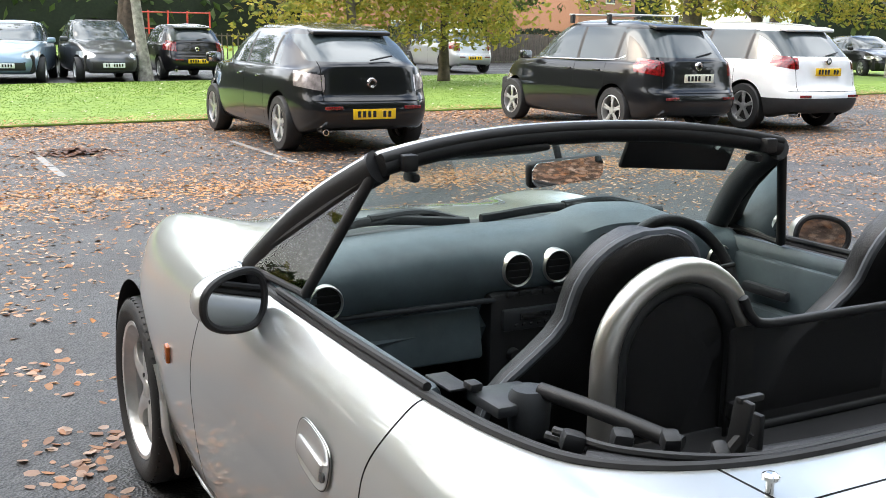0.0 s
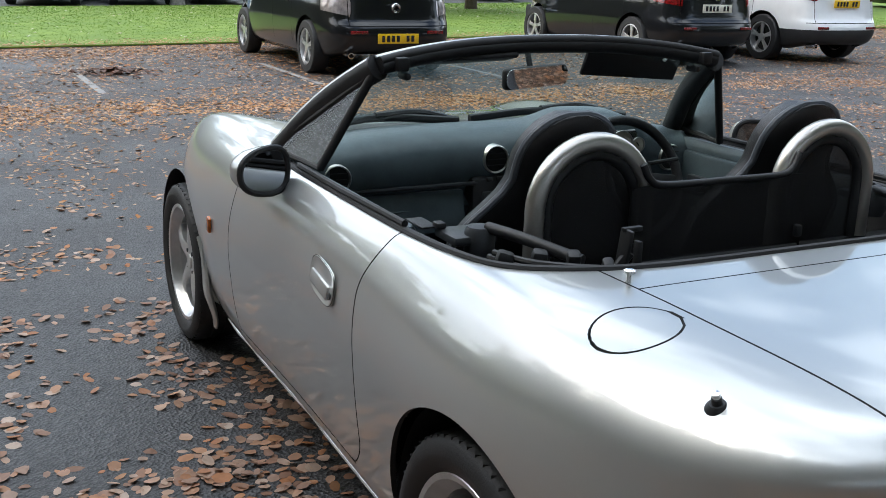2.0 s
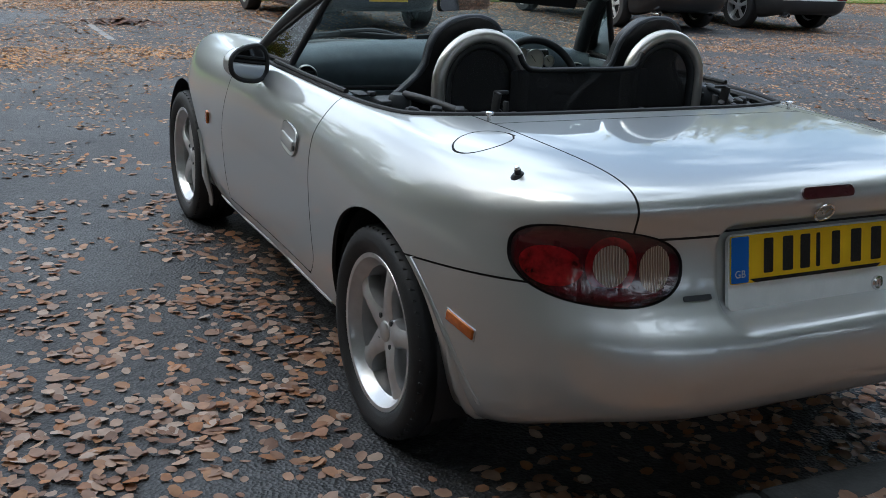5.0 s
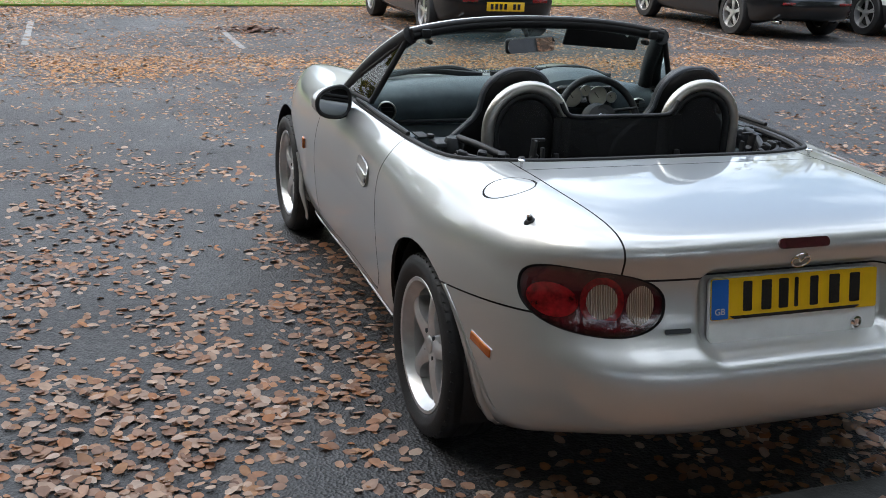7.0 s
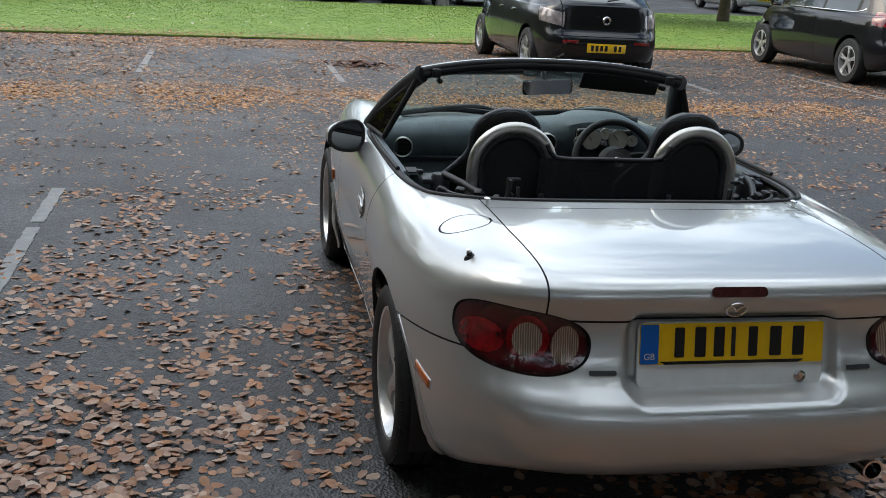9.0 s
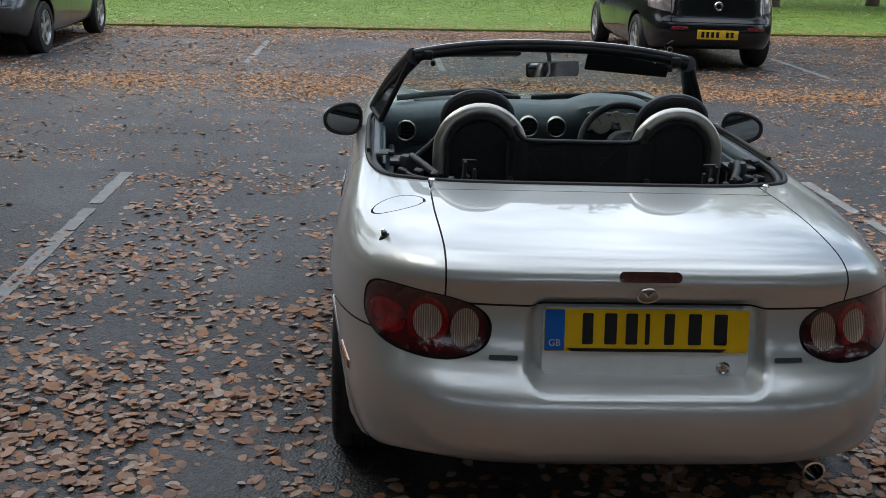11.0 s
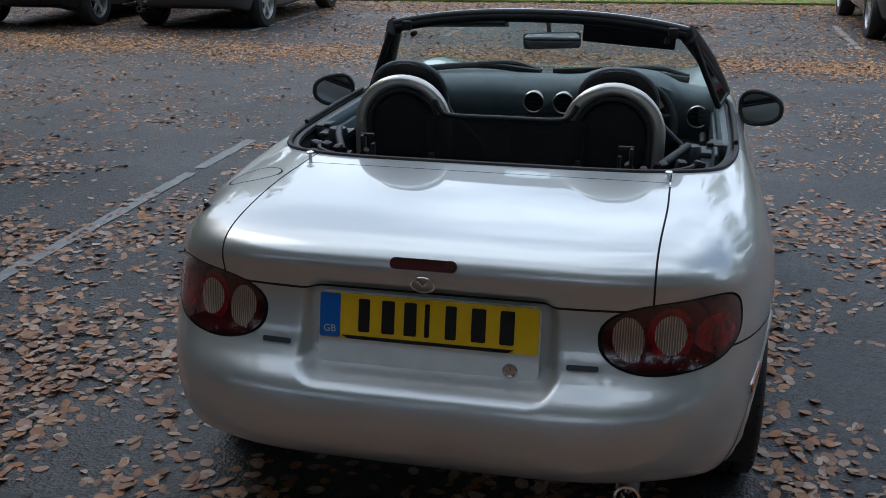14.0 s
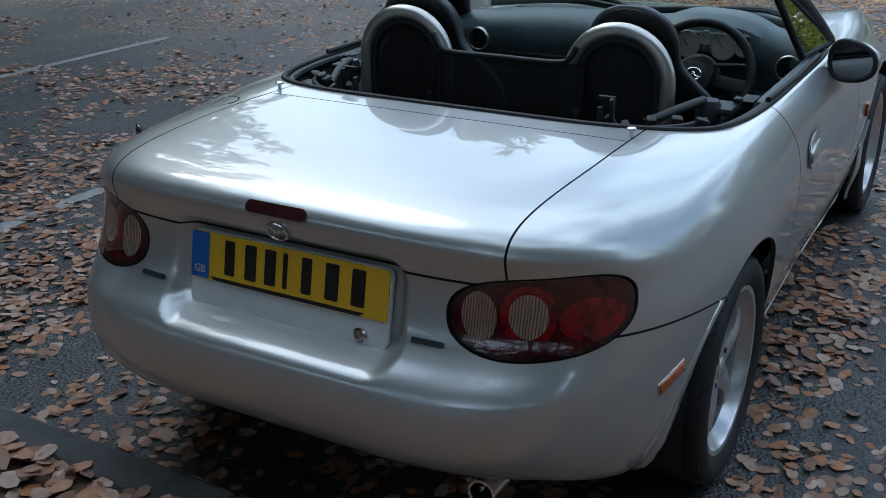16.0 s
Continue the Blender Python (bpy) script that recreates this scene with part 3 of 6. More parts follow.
# ---- wheels ----
def wheel(at, sx):
    """Barrel with tyre, five spokes, cap and nuts; sx is the outer side."""
    r = 0.213
    w = part("wheel", lathe([(r - 0.012, -0.09), (r, -0.09), (r, -0.08), (r - 0.02, -0.06), (r - 0.022, 0.06), (r - 0.004, 0.072), (r + 0.004, 0.086), (r + 0.001, 0.090), (r - 0.010, 0.088), (r - 0.016, 0.075), (r - 0.034, 0.055), (r - 0.034, -0.06)], 64, closed=True), ALLOY, car, "silver five-spoke alloy wheel with a black tyre")
    w.matrix_world = pose(*at) @ Matrix.Diagonal((sx, 1, 1, 1))
    R = 0.291
    part("tyre", lathe([(r - 0.004, -0.092), (r + 0.02, -0.100), (R - 0.03, -0.102), (R - 0.008, -0.090), (R, -0.07), (R, -0.042), (R - 0.007, -0.039), (R - 0.007, -0.034), (R, -0.031), (R, -0.004), (R - 0.007, -0.002), (R - 0.007, 0.002), (R, 0.004), (R, 0.031), (R - 0.007, 0.034), (R - 0.007, 0.039), (R, 0.042), (R, 0.07), (R - 0.006, 0.088), (R - 0.018, 0.098), (R - 0.038, 0.1035), (r + 0.032, 0.102), (r + 0.016, 0.096), (r + 0.004, 0.089), (r - 0.006, 0.075)], 72, closed=True), TYRE, w)
    bm = bmesh.new()
    # tread sipes along the shoulder
    for i in range(60):
        a = 2 * math.pi * i / 60
        for xx in (-0.082, 0.082):
            b = box((0.02, 0.0035, 0.006), (0, 0, 0), 0)
            bmesh.ops.transform(b, matrix=Matrix.Rotation(a, 4, "X") @ pose(xx, 0, R - 0.0068, 0, 0, 25), verts=b.verts)
            merge(bm, b)
    tagged(part("tread_block", bm, RUBBER, w), kind="stuff")
    # spoke: broad root, waist, flared foot that runs into the rim
    n = 14
    for k in range(5):
        vs, fs = [], []
        for i in range(n + 1):
            t = i / n
            rad = 0.030 + t * (r - 0.036)
            half = 0.040 - 0.014 * ssin(t / 0.45) + 0.030 * ssin((t - 0.62) / 0.38)
            dep = 0.058 + 0.012 * math.sin(math.pi * t) - 0.004 * t
            for hx, dd in ((-1.0, -0.022), (-0.92, -0.006), (-0.5, 0.0), (0, 0.003), (0.5, 0.0), (0.92, -0.006), (1.0, -0.022), (0.9, -0.045), (-0.9, -0.045)):
                vs.append((dep + dd, half * hx, rad))
        m = 9
        for i in range(n):
            for j in range(m):
                fs.append((i * m + j, i * m + (j + 1) % m, (i + 1) * m + (j + 1) % m, (i + 1) * m + j))
        fs.append(tuple(range(m)))
        fs.append(tuple(n * m + j for j in range(m))[::-1])
        o = mesh("spoke", [Matrix.Rotation(2 * math.pi * (k + 0.1) / 5, 3, "X") @ Vector(v) for v in vs], fs, ALLOY, w)
    part("hub", lathe([(0.0, 0.02), (0.066, 0.02), (0.066, 0.045), (0.060, 0.057), (0.035, 0.060), (0.0, 0.060)], 40), ALLOY, w)
    part("centre_cap", lathe([(0.0, 0.05), (0.029, 0.05), (0.029, 0.062), (0.024, 0.066), (0.0, 0.067)], 32), ALLOY, w, "round silver centre cap")
    for k in range(4):
        a = math.pi / 4 + k * math.pi / 2
        part("wheel_nut", lathe([(0.0, 0.03), (0.010, 0.03), (0.010, 0.058), (0.007, 0.063), (0, 0.064)], 6, at=(0, 0.048 * math.cos(a), 0.048 * math.sin(a))), GREY_PLASTIC, w)
    part("brake_disc", lathe([(0.03, -0.03), (0.125, -0.03), (0.128, -0.01), (0.05, -0.005), (0.05, 0.01), (0.03, 0.01)], 40, closed=True), STEEL, w)
    part("brake_caliper", box((0.06, 0.07, 0.12), (-0.02, -0.11, 0.03), 0.01), GREY_PLASTIC, w)
    part("wheel_back", lathe([(0.0, -0.07), (0.19, -0.07), (0.19, -0.06), (0, -0.06)], 40), GAP, w)
    return w


for yy, xx in ((HUB_R, 0.705), (HUB_F, 0.69)):
    for sx in (-1, 1):
        wheel((sx * xx, yy, AXLE), sx)

# guards behind the front wheels, raised arch edge, sill strip
for sx in (-1, 1):
    pts = [(HUB_F + (ARCH + 0.014) * math.cos(a), AXLE + (ARCH + 0.014) * math.sin(a)) for a in [radians(d) for d in range(150, 204, 6)]]
    gd = part("mud_guard", tube(hug(pts, sx, 0.002), 0.010, 8), SILVER, car, "silver guard behind the front wheel")
    edge = smooth_path([(1.955, 0.40), (1.928, 0.33), (1.915, 0.26), (1.922, 0.20), (1.940, 0.145)], 5)
    flap_pts = [(sx * (0.775 - 0.03 * ssin((0.30 - z) / 0.15)), y, z) for y, z in edge]
    part("mud_flap", tube(flap_pts, 0.03, 10, 0.35, up=(1, 0, 0), radii=[0.012 + 0.024 * math.sin(math.pi * min(1, 0.15 + 0.75 * i / len(flap_pts))) for i in range(len(flap_pts))]), SILVER, gd)
    run = smooth_path([(HUB_R - 0.30, 0.505), (HUB_R - 0.345, 0.42), (HUB_R - 0.372, 0.33), (HUB_R - 0.385, 0.25), (HUB_R - 0.38, 0.205)], 6)
    part("rear_guard", tube(hug(run, sx, -0.006), 0.02, 10, 0.55, up=(sx, 0, 0), radii=[0.008 + 0.022 * ssin(i / len(run) * 1.3) for i in range(len(run))]), SILVER, car, "silver moulded guard behind the rear wheel")
    pts = [(HUB_R + (ARCH + 0.016 + 0.0012 * i * i) * math.cos(a), AXLE + (ARCH + 0.016) * math.sin(a)) for i, a in enumerate([radians(d) for d in range(128, 190, 6)])]
    part("arch_trim", tube(hug(pts, sx, -0.003), 0.009, 8), SILVER, car)
    part("sill_strip", tube(hug([(0.42 + 0.135 * i, 0.222) for i in range(11)], sx, 0.0), 0.006, 8), SILVER, car)


# ---- rear details ----
def tail_y(z):
    return -0.70 - 0.19 * (0.715 - z)


tilt = -math.degrees(math.atan(0.19))
holder = part("plate_holder", slab(rounded(0.525, 0.172, 0.018), -0.010), PLATE_WHITE, car, "white plate surround")
holder.matrix_world = pose(0, tail_y(0.630) + 0.002, 0.630, tilt, 0, 0)
plate = part("number_plate", slab(rounded(0.520, 0.108, 0.006), -0.004), PLATE_YELLOW, car, "yellow rear number plate with plain dark bars")
plate.matrix_world = pose(0, tail_y(0.661) - 0.0095, 0.661, tilt, 0, 0)
band = part("plate_band", slab(rounded(0.050, 0.104, 0.004), -0.001, at=-0.0041), PLATE_BLUE, plate, "blue end band")
band.location = (-0.234, 0, 0)
for xx, wide in ((-0.151, 0.044), (-0.093, 0.050), (-0.040, 0.048), (0.0, 0.017), (0.056, 0.042), (0.121, 0.054), (0.187, 0.054)):
    bar = part("plate_bar", slab(rounded(max(0.012, wide * 0.62), 0.079, 0.004), -0.001, at=-0.0041), INK, plate)
    bar.location = (xx, 0, 0.004)
part("dealer_strip", slab([(-0.19, -0.054), (-0.205, -0.0455), (0.205, -0.0455), (0.19, -0.054)], -0.001, at=-0.0041), INK, plate)
lock_pin = part("boot_lock", merge(lathe([(0, 0), (0.018, 0), (0.018, -0.006), (0.013, -0.009), (0.011, -0.004), (0, -0.004)], 24, "y"), box((0.003, 0.003, 0.012), (0, -0.009, 0), 0)), CHROME, car)
lock_pin.location = (0.198, tail_y(0.568) - 0.007, 0.568)
stop = part("brake_light", slab(rounded(0.156, 0.027, 0.0125), -0.006, bevel=0.0), LENS_DARK, car, "smoked red high brake light")
stop.matrix_world = tail_at(-0.006, 0.803, 0.001)
gb = bpy.data.curves.new("country_mark", "FONT")
gb.body, gb.size, gb.align_x = "GB", 0.024, "CENTER"
gb.materials.append(DIAL)
mark = new("country_mark", gb)
mark.parent = band
mark.matrix_local = pose(0, -0.0056, -0.040, 90, 0, 0)
# winged oval emblem, as a plain ring with a bar
emblem = part("emblem", merge(tube([(0.027 * math.cos(a), -0.002, 0.021 * math.sin(a)) for a in [2 * math.pi * i / 32 for i in range(32)]], 0.0028, 8, closed=True, up=(0, 1, 0)), tube(smooth_path([(-0.023, -0.002, 0.009), (-0.010, -0.002, 0.008), (0, -0.002, -0.004), (0.010, -0.002, 0.008), (0.023, -0.002, 0.009)], 5), 0.003, 8, up=(0, 1, 0))), CHROME, car, "chrome oval emblem")
emblem.matrix_world = tail_at(-0.008, 0.758, 0.001)
for sx in (-1, 1):
    b = part("badge", slab(rounded(0.072, 0.012, 0.004), -0.003), GREY_PLASTIC, car, "small grey lettering bar")
    b.matrix_world = tail_at(sx * 0.362, 0.594, 0.001)
    m = part("side_marker", merge(box((0.010, 0.100, 0.029), (0, 0, 0), 0.006, segs=3)), LENS_AMBER, car, "amber side marker lamp")
    m.matrix_world = skin_at(-0.415, 0.462, sx, 0.001) @ pose(0, 0, 0, sx * 13, 0, 0)
    ed = part("bezel", box((0.008, 0.106, 0.035), (-0.003, 0, -0.001), 0.003), SILVER, m)
    rp = part("side_repeater", box((0.014, 0.026, 0.052), (0, 0, 0), 0.005), LENS_AMBER, car, "small amber side repeater")
    rp.matrix_world = skin_at(1.755, 0.556, sx, 0.003) @ pose(0, 0, 0, sx * 16, 0, 0)
part("exhaust_pipe", merge(lathe([(0.025, -0.735), (0.031, -0.735), (0.031, -0.55), (0.025, -0.55)], 28, "y", (0.478, 0, 0.272), closed=True), tube([(0.478, -0.60, 0.272), (0.45, -0.35, 0.28), (0.3, -0.2, 0.28)], 0.02, 12)), CHROME, car, "round chrome exhaust tip")
part("silencer", lathe([(0, -0.30), (0.07, -0.30), (0.08, -0.28), (0.08, 0.25), (0.07, 0.27), (0, 0.27)], 24, "x", (0.12, -0.50, 0.27)), STEEL, car)

# aerial base on the left rear wing
ae = part("aerial_base", merge(lathe([(0.0, 0), (0.021, 0), (0.018, 0.010), (0.010, 0.018), (0, 0.018)], 24, "z"), lathe([(0, 0.016), (0.007, 0.016), (0.007, 0.026), (0.004, 0.029), (0, 0.03)], 16, "z")), BLACK_PLASTIC, car, "black aerial base with its mast removed")
ae.matrix_world = pose(-0.652, -0.45, 0.803, 8, -20, 0) @ Matrix.Scale(1.12, 4)
part("aerial_socket", lathe([(0, 0.024), (0.0055, 0.024), (0.0055, 0.034), (0, 0.035)], 16, "z"), CHROME, ae)
for sx in (-1, 1):
    st = part("tonneau_stud", merge(lathe([(0, 0), (0.006, 0), (0.005, 0.012), (0.005, 0.022), (0.011, 0.024), (0.011, 0.029), (0.006, 0.032), (0, 0.032)], 18, "z"), box((0.044, 0.082, 0.003), (-sx * 0.004, -0.012, 0.001), 0.001)), CHROME, car, "chrome stud on a small plate")
    st.matrix_world = pose(sx * 0.516, -0.05, 0.854, 2, 0, sx * 8)

# ---- cockpit rim ----
ring_pts = []
for i in range(120):
    a = 2 * math.pi * i / 120
    s, c = math.sin(a), math.cos(a)
    n = 5.6 if s < 0 else 4.2
    x = 0.720 * math.copysign(abs(c) ** (2 / n), c)
    y = 1.0 - 0.993 * abs(s) ** (2 / n) if s < 0 else 1.0 + 0.50 * abs(s) ** (2 / n)
    t = ssin((abs(s) - 0.55) / 0.43)
    z = 0.848 + ((0.861 if s < 0 else 0.874) - 0.848) * t
    ring_pts.append((x, y, z))
part("belt_seal", tube(ring_pts, 0.0085, 8, 0.9, closed=True), RUBBER, car, "black rubber seal round the cockpit")
rim = [(0.975 * x, 1.0 + 0.985 * (y - 1.0), z - 0.012) for x, y, z in ring_pts]
part("belt_trim", tube(rim, 0.012, 8, 1.0, closed=True), BLACK_PLASTIC, car)
# cockpit tub
vs, fs = [], []
rows = ((1.0, 0.0, 0.985), (0.955, -0.06, 0.965), (0.93, -0.30, 0.955), (0.93, -0.58, 0.95))
for k, dz, ky in rows:
    for x, y, z in ring_pts:
        vs.append((k * x, 1.0 + ky * (y - 1.0), z + dz))
for i in range(len(rows) - 1):
    for j in range(120):
        fs.append((i * 120 + j, (i + 1) * 120 + j, (i + 1) * 120 + (j + 1) % 120, i * 120 + (j + 1) % 120))
fs.append(tuple((len(rows) - 1) * 120 + j for j in range(120)))
mesh("cockpit_tub", vs, fs, CARPET, car)
# shelf behind the seats
part("rear_shelf", box((1.30, 0.34, 0.04), (0, 0.18, 0.735), 0.015), CARPET, car)
part("rear_bulkhead", box((1.30, 0.05, 0.5), (0, 0.36, 0.50), 0.015), CARPET, car)


# ---- roll hoops and wind deflector ----
def hoop_path(cx, w=0.140, top=1.035, foot=0.76):
    pts = [(cx - w, 0.335, foot)]
    pts += [(cx - w * math.cos(a), 0.335, top - w + w * math.sin(a)) for a in [math.pi * i / 20 for i in range(21)]]
    pts.append((cx + w, 0.335, foot))
    return pts


for sx in (-1, 1):
    cx = sx * 0.335
    hoop = part("roll_hoop", tube(hoop_path(cx), 0.0215, 16, up=(0, 1, 0)), STEEL, car, "brushed steel roll hoop")
    pad = part("hoop_pad", tube(hoop_path(cx, 0.113, 1.008), 0.014, 12, up=(0, 1, 0)), BLACK_PLASTIC, hoop)
    out = [(cx - 0.108, 0.76), (cx + 0.108, 0.76)] + [(cx + 0.108 * math.cos(a), 0.900 + 0.108 * math.sin(a)) for a in [math.pi * i / 16 for i in range(17)]]
    part("hoop_net", slab(out, 0.006, at=0.332), NET, hoop, "black mesh infill")
    part("hoop_clamp", box((0.020, 0.03, 0.03), (cx - sx * 0.10, 0.305, 0.80), 0.006), BLACK_PLASTIC, hoop)
de = part("wind_deflector", slab(rounded(0.50, 0.19, 0.01, cx=0, cy=0.842), 0.004, at=0.303), NET, car, "dark mesh wind deflector")
part("deflector_rail", merge(tube(smooth_path([(-0.225, 0.308, 0.985), (-0.205, 0.306, 0.952), (-0.165, 0.305, 0.937), (0, 0.305, 0.936), (0.165, 0.305, 0.937), (0.205, 0.306, 0.952), (0.225, 0.308, 0.985)], 6), 0.0085, 10, up=(0, 1, 0)), tube([(-0.24, 0.306, 0.76), (0.24, 0.306, 0.76)], 0.009, 10)), BLACK_PLASTIC, de)
part("shelf_lock", box((0.012, 0.012, 0.05), (0.02, 0.10, 0.775), 0.004), STEEL, car)


# ---- seats ----
def seat(cx):
    def half(z):
        t = (z - 0.50) / 0.58
        if z < 0.80:
            return 0.235
        if z < 0.93:
            return 0.235 - 0.115 * ssin((z - 0.78) / 0.17)
        return math.sqrt(max(0.0, 1 - max(0, (z - 0.97) / 0.115) ** 2.4)) * 0.122
    zs = [0.32, 0.45, 0.6, 0.7, 0.76, 0.80, 0.84, 0.88, 0.91, 0.94, 0.97, 1.0, 1.025, 1.045, 1.06, 1.07, 1.078, 1.083]
    vs, fs = [], []
    m = 16
    for z in zs:
        w = max(0.012, half(z))
        yb = 0.70 - 0.29 * (z - 0.32) / 0.76
        for j in range(m):
            a = 2 * math.pi * j / m
            c, s = math.cos(a), math.sin(a)
            d = 0.062 if s > 0 else 0.030
            vs.append((cx + w * math.copysign(abs(c) ** 0.55, c), yb + d * math.copysign(abs(s) ** 0.6, s), z))
    for i in range(len(zs) - 1):
        for j in range(m):
            fs.append((i * m + j, i * m + (j + 1) % m, (i + 1) * m + (j + 1) % m, (i + 1) * m + j))
    fs.append(tuple((len(zs) - 1) * m + j for j in range(m)))
    fs.append(tuple(range(m))[::-1])
    s = mesh("seat", vs, fs, SEAT, car, "black leather bucket seat with built-in headrest")
    edge = [(cx - half(z) - 0.001, 0.70 - 0.29 * (z - 0.32) / 0.76 - 0.012, z) for z in zs[3:]] + [(cx + half(z) + 0.001, 0.70 - 0.29 * (z - 0.32) / 0.76 - 0.012, z) for z in zs[:2:-1]]
    part("piping", tube(edge, 0.009, 8, up=(0, 1, 0)), PIPING, s, "grey-blue piping round the seat back")
    part("cushion", box((0.46, 0.48, 0.15), (cx, 0.95, 0.40), 0.05, (6, 0, 0), 3), SEAT, s)
    for dx in (-0.21, 0.21):
        part("cushion_bolster", box((0.07, 0.46, 0.10), (cx + dx, 0.95, 0.46), 0.03), SEAT, s)
    return s


seat(-0.34)
seat(0.34)

# ---- dashboard ----
vs, fs = [], []
prof = [(1.50, 0.868), (1.42, 0.893), (1.34, 0.900), (1.27, 0.892), (1.225, 0.868), (1.205, 0.830), (1.205, 0.775), (1.225, 0.735), (1.235, 0.70), (1.20, 0.675), (1.23, 0.62), (1.32, 0.55), (1.5, 0.5)]
NX = 61
for i in range(NX):
    x = -0.69 + 1.38 * i / (NX - 1)
    hood = math.exp(-((x - 0.335) / 0.175) ** 4)
    dip = math.exp(-((x + 0.02) / 0.10) ** 4)
    drop = 0.035 * abs(x / 0.69) ** 3
    for k, (y, z) in enumerate(prof):
        top = k < 5
        curve = -0.06 * (abs(x) / 0.69) ** 2.5
        yy = y + 0.07 + curve * 0.9 * (1 if k else 1.6) - (0.035 * hood if 2 < k < 6 else 0) - 0.012 * dip * (4 < k < 8)
        zz = z - drop * (1 if top else 0.6) + (0.045 * hood if 1 < k < 5 else 0)
        vs.append((x, yy, zz))
n = len(prof)
for i in range(NX - 1):
    for k in range(n - 1):
        fs.append((i * n + k, (i + 1) * n + k, (i + 1) * n + k + 1, i * n + k + 1))
dash = mesh("dashboard", vs, fs, DASH, car, "dark blue-grey grained dashboard")
part("lower_trim", box((0.60, 0.02, 0.012), (-0.36, 1.262, 0.742), 0.005), GREY_PLASTIC, dash)
part("glovebox_lid", box((0.44, 0.03, 0.13), (-0.36, 1.275, 0.66), 0.012, (-12, 0, 0)), DASH, dash)
for cx, cz, yy in ((-0.565, 0.787, 1.235), (-0.042, 0.812, 1.255), (0.078, 0.812, 1.255), (0.602, 0.785, 1.232)):
    v = part("air_vent", lathe([(0.038, 0.003), (0.041, 0.000), (0.044, 0.004), (0.045, 0.06), (0.038, 0.06)], 32, "y", (cx, yy, cz), closed=True), STEEL, dash, "round air vent with a bright ring")
    part("vent_inner", lathe([(0.0, 0.004), (0.037, 0.004), (0.037, 0.02), (0, 0.02)], 24, "y", (cx, yy, cz)), GAP, v)
    part("vent_blade", merge(*[box((0.060, 0.004, 0.003), (cx, yy + 0.001, cz + dz), 0) for dz in (-0.018, 0, 0.018)]), BLACK_PLASTIC, v)
part("centre_console", merge(box((0.25, 0.16, 0.32), (0.0, 1.33, 0.60), 0.02), box((0.22, 0.70, 0.20), (0, 0.88, 0.40), 0.03)), BLACK_PLASTIC, car)
rad = part("radio", box((0.185, 0.02, 0.055), (0.0, 1.248, 0.690), 0.005), GREY_PLASTIC, dash, "grey car radio with buttons")
part("radio_display", box((0.09, 0.004, 0.018), (0.0, 1.237, 0.697), 0.001), INK, rad)
for i in range(6):
    part("radio_button", box((0.012, 0.006, 0.007), (-0.055 + 0.022 * i, 1.237, 0.677), 0.002), BLACK_PLASTIC, rad)
for i in range(3):
    part("heater_knob", lathe([(0, -0.02), (0.016, -0.02), (0.018, 0), (0, 0)], 20, "y", (-0.06 + 0.06 * i, 1.246, 0.60)), BLACK_PLASTIC, dash)
for i in range(5):
    part("switch", box((0.022, 0.01, 0.014), (-0.07 + 0.035 * i, 1.246, 0.755), 0.003), BLACK_PLASTIC, dash)
# instruments
clu = part("instrument_panel", box((0.27, 0.05, 0.100), (0.335, 1.25, 0.838), 0.024, (-14, 0, 0), 4), INK, dash)
for cx, cz, r in ((0.262, 0.842, 0.041), (0.385, 0.842, 0.041), (0.324, 0.868, 0.021), (0.452, 0.838, 0.021), (0.205, 0.832, 0.018)):
    g = part("gauge", lathe([(0, 0), (r, 0), (r, 0.004), (0, 0.004)], 28, "y", (cx, 1.214, cz)), DIAL, clu, "cream dial in a dark panel")
    part("gauge_ring", lathe([(r, -0.003), (r + 0.004, -0.003), (r + 0.004, 0.004), (r, 0.004)], 28, "y", (cx, 1.214, cz), closed=True), STEEL, g)
    part("needle", box((0.002, 0.002, r * 0.8), (cx - r * 0.2, 1.212, cz + r * 0.2), 0, (0, -40, 0)), INK, g)
# steering wheel
sw_m = pose(0.335, 1.09, 0.762, 67, 0, 0)
sw = part("steering_wheel", tube([(0.182 * math.cos(a), 0.182 * math.sin(a), 0) for a in [2 * math.pi * i / 64 for i in range(64)]], 0.0155, 12, closed=True), SEAT, car, "black leather three-spoke steering wheel")
sw.matrix_world = sw_m @ pose(0, 0, 0, 180, 0, 0)
part("airbag_boss", lathe([(0, 0.03), (0.07, 0.03), (0.078, 0.01), (0.06, -0.025), (0.03, -0.034), (0, -0.035)], 32, "z"), BLACK_PLASTIC, sw)
for a in (8, 172, 270):
    b = part("wheel_spoke", box((0.12, 0.045, 0.018), (0.12, 0, 0), 0.008), BLACK_PLASTIC, sw)
    b.matrix_local = pose(0, 0, 0, 0, 0, a if a != 270 else 90)
part("wheel_emblem", tube([(0.026 * math.cos(a), 0.020 * math.sin(a), -0.036) for a in [2 * math.pi * i / 28 for i in range(28)]], 0.0035, 8, closed=True), CHROME, sw, "chrome oval emblem")
part("emblem_bar", tube(smooth_path([(-0.022, 0.008, -0.036), (-0.008, 0.006, -0.036), (0, -0.006, -0.036), (0.008, 0.006, -0.036), (0.022, 0.008, -0.036)], 5), 0.0035, 8), CHROME, sw)
part("steering_column", tube([(0.355, 1.07, 0.79), (0.355, 1.30, 0.69)], 0.045, 16), BLACK_PLASTIC, car)
part("column_stalk", tube([(0.36, 1.09, 0.80), (0.50, 1.075, 0.815)], 0.007, 8), BLACK_PLASTIC, car)
